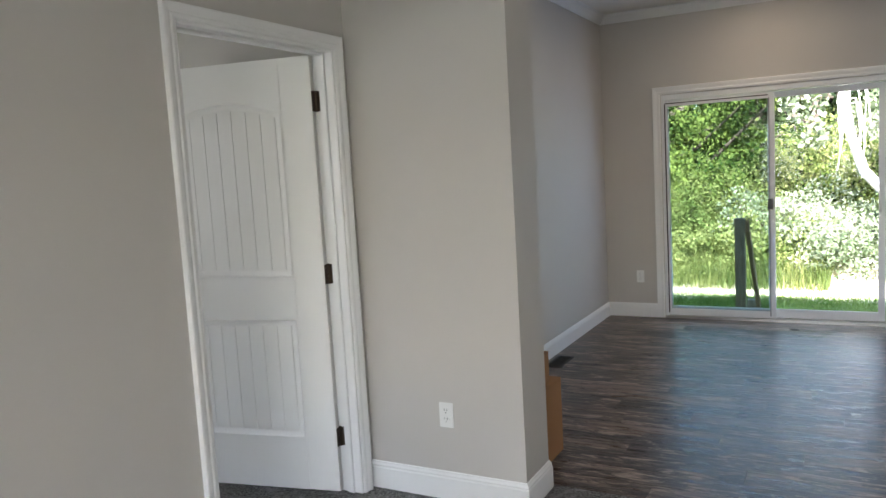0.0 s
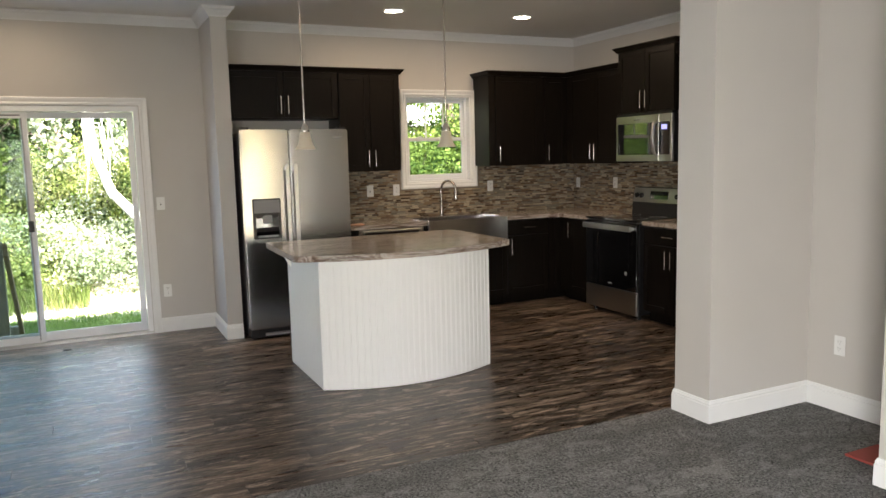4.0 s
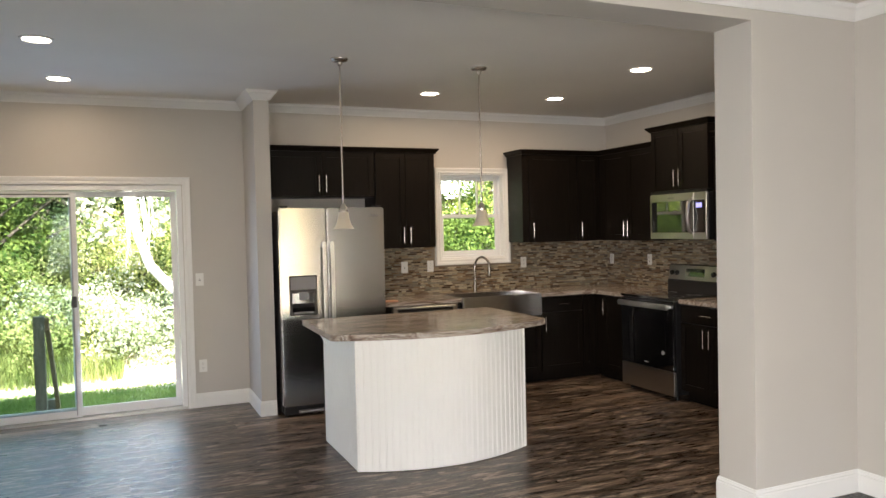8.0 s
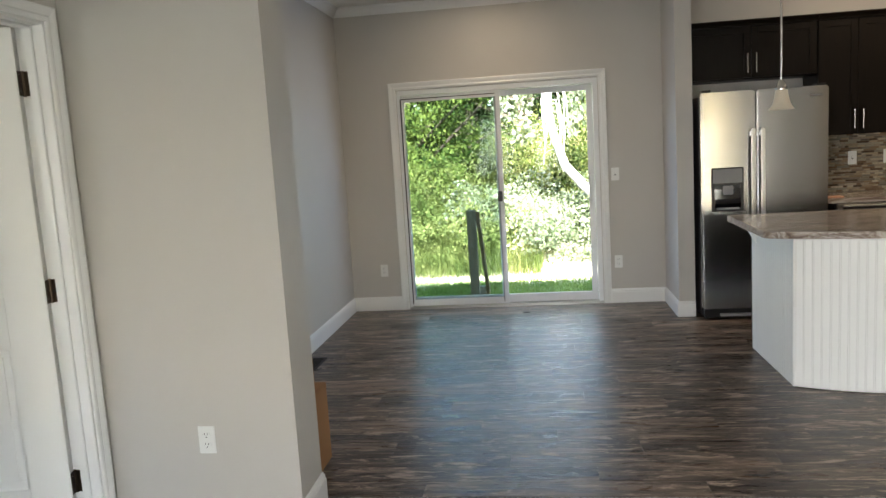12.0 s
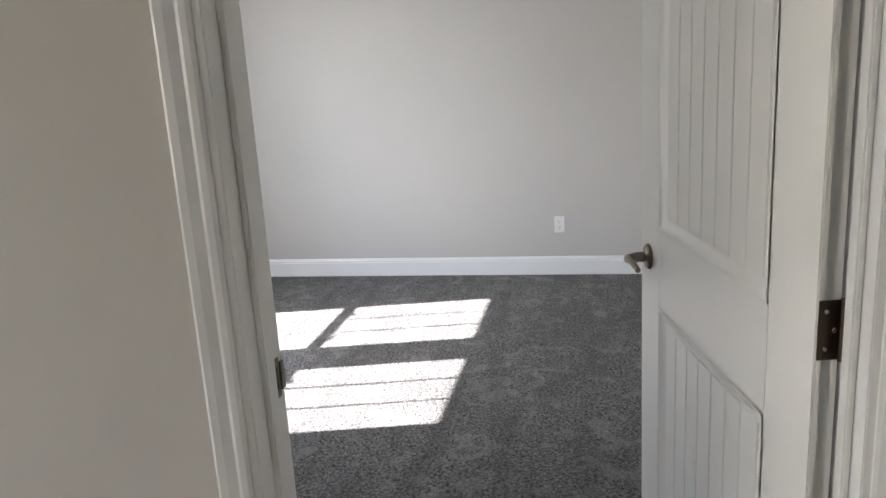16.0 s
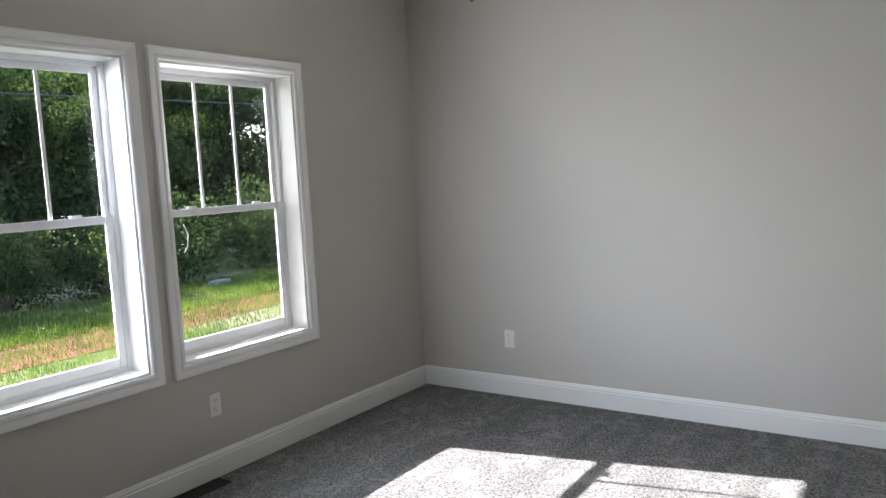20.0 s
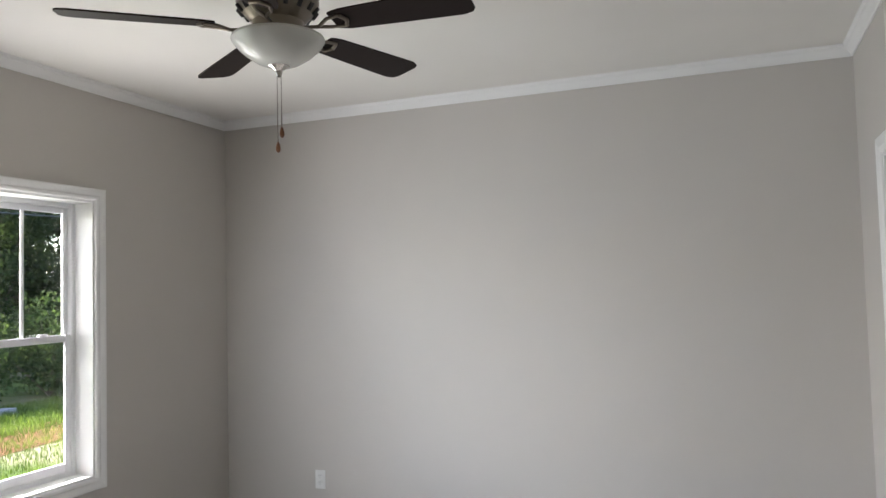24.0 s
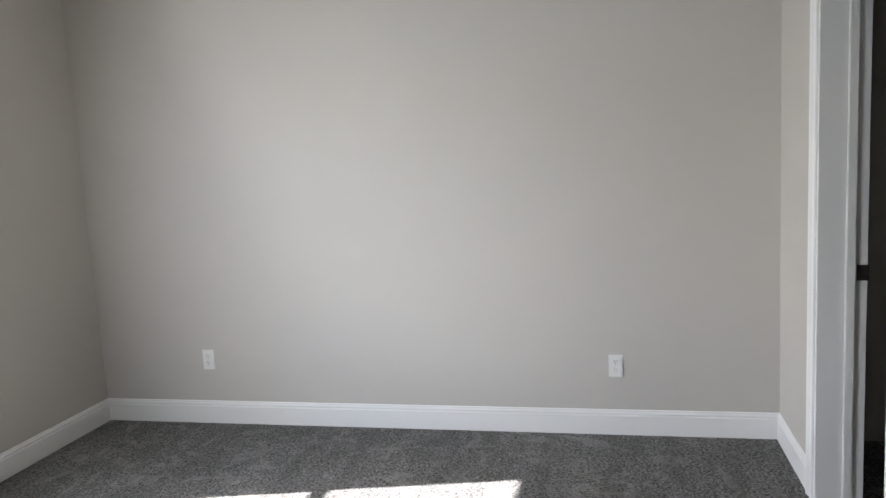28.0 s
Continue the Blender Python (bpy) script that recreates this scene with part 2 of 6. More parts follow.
def mosaic():
    n = Nodes("mosaic_tile")
    geo = n.add("ShaderNodeNewGeometry")
    r = geo.outputs["Random Per Island"]
    col = n.ramp(r, (0.0, (0.03, 0.017, 0.010)), (0.2, (0.17, 0.098, 0.052)), (0.4, (0.42, 0.34, 0.23)), (0.55, (0.055, 0.032, 0.019)), (0.7, (0.22, 0.205, 0.15)), (0.85, (0.50, 0.42, 0.30)), (1.0, (0.10, 0.056, 0.030)))
    v = n.coords((30, 30, 90))
    col = n.mix(0.18, col, n.ramp(n.noise(v, 2, 4), (0.3, (0.1, 0.07, 0.045)), (0.7, (0.34, 0.29, 0.22))))
    return n.done(col, n.ramp(r, (0.3, 0.12), (0.6, 0.45)))


def ground_mat():
    n = Nodes("ground_grass")
    v = n.coords()
    a = n.noise(v, 9, 5, 0.7)
    b = n.noise(v, 0.35, 4, 0.6)
    grass = n.ramp(a, (0.3, (0.04, 0.07, 0.013)), (0.7, (0.10, 0.14, 0.035)))
    straw = n.ramp(a, (0.3, (0.16, 0.14, 0.08)), (0.7, (0.32, 0.28, 0.19)))
    n.bump(a, 0.6, 0.05)
    return n.done(n.mix(n.ramp(b, (0.45, 0.0), (0.6, 0.7)), grass, straw), 0.95, 0, 0.1)


def dirt_mat():
    n = Nodes("red_dirt")
    v = n.coords()
    a = n.noise(v, 6, 6, 0.75)
    n.bump(a, 0.6, 0.04)
    return n.done(n.ramp(a, (0.3, (0.095, 0.035, 0.02)), (0.6, (0.19, 0.08, 0.048)), (0.8, (0.21, 0.14, 0.085))), 0.95, 0, 0.1)


def bark(name, a, b):
    n = Nodes(name)
    v = n.coords((6, 6, 1.2))
    g = n.noise(v, 4, 6, 0.7)
    n.bump(g, 0.7, 0.03)
    return n.done(n.ramp(g, (0.3, a), (0.7, b)), 0.9, 0, 0.1)


CARPET, PLANK, LAMINATE, ESPRESSO, MOSAIC = carpet(), plank(), laminate(), espresso(), mosaic()
STEEL = metal("stainless_steel", (0.52, 0.51, 0.50), 0.22, (160, 160, 2), 3, 0.75)
STEELH = metal("brushed_steel", (0.50, 0.49, 0.475), 0.30, (160, 160, 2), 3)
NICKEL = metal("brushed_nickel", (0.55, 0.52, 0.48), 0.25)
BRONZE = metal("dark_bronze", (0.10, 0.075, 0.055), 0.38)
PEWTER = metal("antique_pewter", (0.22, 0.19, 0.155), 0.32)
GROUT = paint("grout", (0.20, 0.165, 0.125), 0.85, 0.08, 0.2, 200)
FIBREBASE = paint("subfloor", (0.03, 0.025, 0.02), 0.9, 0.1, 0.0)
GLASS = glass("window_glass")
SCREENGLASS = glass("screen_glass", (0.72, 0.78, 0.77))
LAMPGLOW = glow("lamp_glow", (1.0, 0.86, 0.68), 2.5)
CLOCKBLUE = glow("clock_blue", (0.05, 0.10, 0.9), 0.12)
FROST = paint("frosted_glass", (0.60, 0.60, 0.56), 0.25, 0.12, 0.1, 14)
SHADEGLASS = paint("cream_glass", (0.62, 0.55, 0.44), 0.3, 0.06, 0.05, 20)
BLADE = paint("fan_blade_wood", (0.013, 0.006, 0.0045), 0.5, 0.25, 0.1, 30)
BLADE.node_tree.nodes["Principled BSDF"].inputs["Specular IOR Level"].default_value = 0.15
BOBBLE = paint("pull_wood", (0.22, 0.085, 0.03), 0.35, 0.1, 0.0)
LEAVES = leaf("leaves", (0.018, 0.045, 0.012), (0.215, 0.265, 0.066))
# darker copy of the leaf colour, with shade painted in
LEAVESSHADED = leaf("leaves_shaded", (0.008, 0.021, 0.010), (0.085, 0.118, 0.046))
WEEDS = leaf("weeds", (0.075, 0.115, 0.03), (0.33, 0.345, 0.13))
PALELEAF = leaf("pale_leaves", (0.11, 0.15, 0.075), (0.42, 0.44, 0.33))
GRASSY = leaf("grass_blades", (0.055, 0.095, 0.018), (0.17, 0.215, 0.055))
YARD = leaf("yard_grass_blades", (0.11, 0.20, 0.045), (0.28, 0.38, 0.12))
STRAW = leaf("straw", (0.34, 0.30, 0.21), (0.62, 0.57, 0.45))
STRAWBED = paint("straw_mulch", (0.56, 0.50, 0.37), 0.95, 0.25, 0.6, 30)
GROUND, DIRT = ground_mat(), dirt_mat()
BARK = bark("bark", (0.045, 0.035, 0.026), (0.14, 0.11, 0.085))
PALEBARK = bark("pale_bark", (0.34, 0.31, 0.28), (0.62, 0.59, 0.55))
PINE = bark("tan_board", (0.26, 0.19, 0.11), (0.42, 0.32, 0.20))
TIMBER = bark("weathered_timber", (0.19, 0.185, 0.13), (0.36, 0.34, 0.25))

# ---- builders ----
OFFSET = {}


def thing(name, at=(0, 0, 0), label="", category="", group="", kind=""):
    ob = new(name)
    ob.empty_display_size = 0.05
    ob.location = at
    OFFSET[ob.name] = Vector(at)
    return tagged(ob, label, category, group, kind)


def mesh_of(name, bm, material, bevel=0.0, smooth=False):
    if bevel:
        es = [e for e in bm.edges if len(e.link_faces) == 2 and e.calc_face_angle(0) > 0.6]
        bmesh.ops.bevel(bm, geom=es, offset=bevel, segments=2, affect="EDGES", clamp_overlap=True)
    me = bpy.data.meshes.new(name)
    bmesh.ops.recalc_face_normals(bm, faces=bm.faces)
    bm.to_mesh(me)
    bm.free()
    me.materials.append(material)
    if smooth:
        for p in me.polygons:
            p.use_smooth = True
        me.set_sharp_from_angle(angle=radians(40))
    return me


def part(name, bm, material, parent, label="", bevel=0.0, smooth=False, kind=""):
    """Links a bmesh, written in the world's metres, as one mesh under a thing or a part."""
    root = parent
    while root.parent:
        root = root.parent
    bmesh.ops.translate(bm, vec=-OFFSET[root.name], verts=bm.verts)
    ob = new(name, mesh_of(name, bm, material, bevel, smooth))
    ob.parent = parent
    return tagged(ob, label, kind=kind)


def single(name, bm, material, label="", category="", group="", kind="", bevel=0.0, smooth=False):
    """A thing that is one mesh."""
    ob = new(name, mesh_of(name, bm, material, bevel, smooth))
    OFFSET[ob.name] = Vector((0, 0, 0))
    return tagged(ob, label, category, group, kind)


def box(x0, x1, y0, y1, z0, z1, bm=None):
    bm = bm or bmesh.new()
    m = Matrix.Translation(((x0 + x1) / 2, (y0 + y1) / 2, (z0 + z1) / 2)) @ Matrix.Diagonal((abs(x1 - x0), abs(y1 - y0), abs(z1 - z0), 1))
    bmesh.ops.create_cube(bm, size=1, matrix=m)
    return bm


def rod(p, q, r0, r1=None, seg=14, bm=None):
    bm = bm or bmesh.new()
    p, q = Vector(p), Vector(q)
    d = q - p
    m = Matrix.Translation((p + q) / 2) @ d.to_track_quat("Z", "Y").to_matrix().to_4x4()
    bmesh.ops.create_cone(bm, cap_ends=True, segments=seg, radius1=r0, radius2=r0 if r1 is None else r1, depth=d.length, matrix=m)
    return bm


def lathe(centre, rings, seg=32, bm=None, axis=(0, 0, 1)):
    """A turned body: rings of (radius, height along the axis)."""
    bm = bm or bmesh.new()
    turn = Vector(axis).to_track_quat("Z", "Y").to_matrix()
    loops = []
    for r, h in rings:
        loops.append([bm.verts.new(Vector(centre) + turn @ Vector((r * math.cos(2 * math.pi * k / seg), r * math.sin(2 * math.pi * k / seg), h))) for k in range(seg)])
    for a, b in zip(loops, loops[1:]):
        for k in range(seg):
            bm.faces.new((a[k], a[(k + 1) % seg], b[(k + 1) % seg], b[k]))
    for lp in (loops[0], loops[-1]):
        bm.faces.new(lp)
    return bm


def tube(points, r, seg=10, bm=None):
    """A round bar bent along points; r is one radius or one for each point."""
    bm = bm or bmesh.new()
    pts = [Vector(p) for p in points]
    loops = []
    for i, p in enumerate(pts):
        d = (pts[min(i + 1, len(pts) - 1)] - pts[max(i - 1, 0)]).normalized()
        side = d.orthogonal().normalized() if not loops else (last - d * last.dot(d)).normalized()
        last, up, rr = side, d.cross(side), float(r[i] if isinstance(r, (list, tuple)) else r)
        loops.append([bm.verts.new(p + rr * (math.cos(a) * side + math.sin(a) * up)) for a in (2 * math.pi * k / seg for k in range(seg))])
    for a, b in zip(loops, loops[1:]):
        for k in range(seg):
            bm.faces.new((a[k], a[(k + 1) % seg], b[(k + 1) % seg], b[k]))
    bm.faces.new(loops[0])
    bm.faces.new(loops[-1])
    return bm


def run(p, q, across, out, profile, m0=0.0, m1=0.0, bm=None, by=0):
    """A moulding from p to q with a profile of (across, out) points; m0 and m1 slant its ends along the run by so much of across (by=0) or out (by=1)."""
    bm = bm or bmesh.new()
    p, q, across, out = (Vector(v) for v in (p, q, across, out))
    d = (q - p).normalized()
    ends = []
    for base, m in ((p, m0), (q, m1)):
        ends.append([bm.verts.new(base + across * c[0] + out * c[1] + d * (m * c[by])) for c in profile])
    n = len(profile)
    for k in range(n):
        bm.faces.new((ends[0][k], ends[0][(k + 1) % n], ends[1][(k + 1) % n], ends[1][k]))
    bm.faces.new(ends[0])
    bm.faces.new(ends[1])
    return bm


def prism(outline, z0, z1, bm=None):
    """An upright prism over an outline of (x, y)."""
    bm = bm or bmesh.new()
    lo = [bm.verts.new((x, y, z0)) for x, y in outline]
    hi = [bm.verts.new((x, y, z1)) for x, y in outline]
    n = len(outline)
    for k in range(n):
        bm.faces.new((lo[k], lo[(k + 1) % n], hi[(k + 1) % n], hi[k]))
    bm.faces.new(lo)
    bm.faces.new(hi)
    return bm


def wall(name, axis, u0, u1, v0, v1, z0, z1, holes=(), material=None, label=""):
    """A wall along x ("x") or y ("y") from u0 to u1, from v0 to v1 thick, with holes (u0, u1, z0, z1)."""
    bm = bmesh.new()

    def put(a, b, c, d):
        if b - a > 1e-4 and d - c > 1e-4:
            box(a, b, v0, v1, c, d, bm) if axis == "x" else box(v0, v1, a, b, c, d, bm)

    at = u0
    for a, b, c, d in sorted(holes):
        put(at, a, z0, z1)
        put(a, b, z0, c)
        put(a, b, d, z1)
        at = b
    put(at, u1, z0, z1)
    return single(name, bm, material or WALL, label or "smooth wall painted in warm greige", "wall", kind="structure")


CASE = ((0, 0), (0, 0.010), (0.006, 0.014), (0.018, 0.016), (0.026, 0.013), (0.045, 0.019), (0.060, 0.021), (0.066, 0.019), (0.068, 0))
BASE = ((0, 0), (0, 0.014), (0.098, 0.014), (0.104, 0.010), (0.112, 0.012), (0.120, 0.007), (0.128, 0.005), (0.130, 0))
CROWN = ((0, 0), (0, 0.012), (0.012, 0.018), (0.030, 0.034), (0.055, 0.052), (0.066, 0.066), (0.078, 0.070), (0.090, 0.078), (0.092, 0))


def base_run(name_at, p, q, out, m0=0.0, m1=0.0):
    ob = single("baseboard", run((*p, 0), (*q, 0), (0, 0, 1), (*out, 0), BASE, m0, m1, by=1), TRIM, "white painted baseboard along the wall", "baseboard", kind="structure")
    return ob


def crown_run(p, q, out, top, m0=0.0, m1=0.0):
    k = 0.62 if top == HB else 0.88
    prof = tuple((-(0.092 - a) * k, b * k) for a, b in CROWN)
    return single("crown_trim", run((*p, top), (*q, top), (0, 0, 1), (*out, 0), prof, m0, m1, by=1), TRIM, "white painted crown moulding under the ceiling", "crown moulding", kind="structure")


def casing(parent, u0, u1, z0, z1, axis, v, out, sill=False, material=None, width=1.0):
    """Mitred casing round an opening; out is +1 or -1 along the wall's normal."""
    material = material or TRIM
    prof = tuple((a * width, b) for a, b in CASE)
    o = (0, out, 0) if axis == "x" else (out, 0, 0)

    def pt(u, z):
        return (u, v, z) if axis == "x" else (v, u, z)

    along = Vector(pt(1, 0)) - Vector(pt(0, 0))
    part("casing", run(pt(u0, z0), pt(u0, z1), -along, o, prof, -1.0 if sill else 0, 1.0), material, parent)
    part("casing", run(pt(u1, z0), pt(u1, z1), along, o, prof, -1.0 if sill else 0, 1.0), material, parent)
    part("casing", run(pt(u0, z1), pt(u1, z1), (0, 0, 1), o, prof, -1.0, 1.0), material, parent)
    if sill:
        part("casing", run(pt(u0, z0), pt(u1, z0), (0, 0, -1), o, prof, -1.0, 1.0), material, parent)

# ---- structure ----
YN, XE, YS0 = 4.12, 6.96, -5.5
XW, YSB, YNB = -4.155, -3.61, 0.10
OPEN0, OPEN1 = 0.79, 4.93

wall("wall_west", "y", YS0, 4.27, -0.115, 0.0, 0, H, [(-5.3, -4.1, 0.70, 2.20), (-0.992, -0.085, 0, 2.045)])
wall("wall_north", "x", 0.0, XE + 0.15, YN, YN + 0.15, 0, H, [(0.535, 2.335, 0.0, 2.03), (4.875, 5.625, 1.265, 2.155)])
wall("wall_east_kitchen", "y", 0.27, YN, XE, XE + 0.15, 0, H)
wall("wall_east_living", "y", YS0, 0.0, 5.72, 5.87, 0, H)
wall("wall_opening", "x", 0.0, XE + 0.15, 0.0, 0.27, 0, H, [(OPEN0, OPEN1, 0, 2.66)])
wall("wall_south_living", "x", -0.115, 5.87, YS0 - 0.15, YS0, 0, H, [(0.9, 1.85, 0.55, 2.1), (2.15, 3.1, 0.55, 2.1), (4.35, 5.3, 0.55, 2.1)])
wall("wall_pillar", "y", 3.495, YN, 2.89, 3.02, 0, H)
wall("wall_south_bedroom", "x", XW - 0.15, -0.115, YSB - 0.2, YSB, 0, H, [(-3.06, -2.21, 0.605, 2.045), (-2.03, -1.18, 0.605, 2.045)])
wall("wall_west_bedroom", "y", YSB, 2.2, XW - 0.15, XW, 0, H)
wall("wall_north_bedroom", "x", XW, -0.115, YNB, YNB + 0.17, 0, H, [(-3.52, -2.71, 0, 2.045)])
wall("wall_closet", "x", XW, -0.115, 2.2, 2.3, 0, H)

single("ceiling", box(0, XE, YS0, YN, H, H + 0.1), CEILING, "flat off-white ceiling of the living room and kitchen", "ceiling", kind="structure")
single("ceiling_bedroom", box(XW, -0.115, YSB, 2.2, HB, H + 0.1), CEILING, "flat off-white bedroom ceiling", "ceiling", kind="structure")
# unseen slab, added to stop sun leaks and shade the back yard
single("roof", box(-0.115, XE + 0.5, YS0 - 0.5, YN + 0.25, H + 0.11, H + 0.2, box(XW - 0.5, -0.115, YSB - 0.5, YN + 0.25, H + 0.11, H + 0.2)), ROOFSLAB, "flat dark slab added unseen over the house to block the sun", "roof", kind="structure")

single("floor_carpet_living", box(0, 5.72, YS0, 0.30, -0.1, 0), CARPET, "grey cut-pile carpet of the living room", "carpet", kind="structure")
single("floor_carpet_bedroom", box(XW, 0.0, YSB, 2.2, -0.1, 0), CARPET, "grey cut-pile carpet of the bedroom", "carpet", kind="structure")
floor = single("floor", box(0, XE, 0.30, YN, -0.1, -0.004), FIBREBASE, "dark grey-brown wood-look vinyl plank floor", "floor", kind="structure")

# baseboards
for p, q, o, a, b in (
    ((0, YS0), (0, -1.044), (1, 0), 0, 0), ((0.0, 0.0), (OPEN0, 0.0), (0, -1), 0, 1), ((OPEN0, 0), (OPEN0, 0.27), (1, 0), -1, 1),
    ((OPEN0, 0.27), (0, 0.27), (0, 1), -1, -1), ((0, 0.27), (0, YN), (1, 0), 1, -1), ((0, YN), (0.462, YN), (0, -1), 1, 0),
    ((2.408, YN), (2.89, YN), (0, -1), 0, -1), ((2.89, YN), (2.89, 3.495), (-1, 0), 1, 1), ((2.89, 3.495), (3.02, 3.495), (0, -1), -1, 0),
    ((OPEN1, 0.27), (OPEN1, 0.0), (-1, 0), -1, 1), ((OPEN1, 0.0), (5.72, 0.0), (0, -1), -1, -1), ((5.72, 0.0), (5.72, -0.95), (-1, 0), 1, -1),
    ((XW, YSB), (-0.115, YSB), (0, 1), 1, -1), ((XW, YNB), (XW, YSB), (1, 0), 1, -1), ((-3.588, YNB), (XW, YNB), (0, -1), 0, -1),
    ((-0.115, YNB), (-2.642, YNB), (0, -1), 1, 0), ((-0.115, YSB), (-0.115, -1.044), (-1, 0), 1, 0),
):
    base_run("", p, q, o, a, b)

# crown mouldings
for p, q, o, top, a, b in (
    ((0, 0.27), (0, YN), (1, 0), H, 1, -1), ((0, YN), (2.89, YN), (0, -1), H, 1, -1), ((2.89, YN), (2.89, 3.495), (-1, 0), H, 1, 1),
    ((2.89, 3.495), (3.02, 3.495), (0, -1), H, -1, 1), ((3.02, 3.495), (3.02, YN), (1, 0), H, -1, -1), ((3.02, YN), (XE, YN), (0, -1), H, 1, -1),
    ((XE, YN), (XE, 0.27), (-1, 0), H, 1, -1), ((XE, 0.27), (0, 0.27), (0, 1), H, 1, -1),
    ((0, 0.0), (5.72, 0.0), (0, -1), H, 1, -1), ((5.72, 0.0), (5.72, -0.95), (-1, 0), H, 1, -1), ((0, YS0), (0, 0.0), (1, 0), H, 0, -1),
    ((XW, YSB), (-0.115, YSB), (0, 1), HB, 1, -1), ((XW, YNB), (XW, YSB), (1, 0), HB, 1, -1), ((-0.115, YNB), (XW, YNB), (0, -1), HB, 1, -1),
    ((-0.115, YSB), (-0.115, YNB), (-1, 0), HB, 1, -1),
):
    crown_run(p, q, o, top, a, b)

# ---- sliding patio door ----
slider = thing("door_patio", (1.435, YN, 0), "white vinyl sliding patio door with a screen on one half", "patio door", kind="structure")
casing(slider, 0.53, 2.34, 0.0, 2.035, "x", YN, -1)
for x0, x1 in ((0.535, 0.56), (2.295, 2.335)):
    part("door_jamb", box(x0, x1, YN + 0.002, YN + 0.13, 0, 2.03), VINYLWHITE, slider, bevel=0.003)
part("door_jamb", box(0.56, 2.295, YN + 0.002, YN + 0.13, 1.985, 2.03), VINYLWHITE, slider, bevel=0.003)
part("sill_track", box(0.535, 2.335, YN - 0.01, YN + 0.15, -0.02, 0.022), STEELH, slider, bevel=0.003)


def sash(parent, name, x0, x1, y0, y1, z0, z1, stile, rail_lo, rail_hi, material, pane_mat):
    s = part(name, box(x0, x0 + stile, y0, y1, z0, z1, box(x1 - stile, x1, y0, y1, z0, z1, box(x0 + stile, x1 - stile, y0 + 0.001, y1 - 0.001, z0, z0 + rail_lo, box(x0 + stile, x1 - stile, y0 + 0.001, y1 - 0.001, z1 - rail_hi, z1)))), material, parent, bevel=0.003)
    g = part("pane", box(x0 + stile - 0.004, x1 - stile + 0.004, (y0 + y1) / 2 - 0.003, (y0 + y1) / 2 + 0.003, z0 + rail_lo - 0.004, z1 - rail_hi + 0.004), pane_mat, s)
    g.visible_shadow = False
    return s


sash(slider, "sliding_panel", 0.562, 1.47, YN + 0.02, YN + 0.052, 0.024, 1.98, 0.032, 0.085, 0.05, VINYLWHITE, GLASS)
sash(slider, "fixed_panel", 1.41, 2.29, YN + 0.07, YN + 0.102, 0.024, 1.98, 0.05, 0.075, 0.05, VINYLWHITE, GLASS)
scr = sash(slider, "screen_panel", 0.564, 1.452, YN - 0.004, YN + 0.012, 0.03, 1.96, 0.026, 0.06, 0.035, VINYLWHITE, SCREENGLASS)
part("screen_edge", box(1.426, 1.434, YN - 0.010, YN - 0.005, 0.05, 1.93), LOGO, scr)
for q in ((0.564, 0.574, 0.05, 1.95), (0.574, 1.424, 1.948, 1.956)):
    part("gasket", box(q[0], q[1], YN - 0.0065, YN - 0.0045, q[2], q[3]), RUBBER, scr)
part("screen_latch", box(1.415, 1.458, YN - 0.022, YN - 0.006, 0.98, 1.075), BLACK, scr, "black plastic latch", bevel=0.004)
part("pull_handle", tube([(2.25, YN + 0.06, 0.93), (2.25, YN + 0.01, 0.96), (2.25, YN + 0.005, 1.05), (2.25, YN + 0.01, 1.14), (2.25, YN + 0.06, 1.17)], 0.009), VINYLWHITE, slider, "white curved pull", smooth=True)


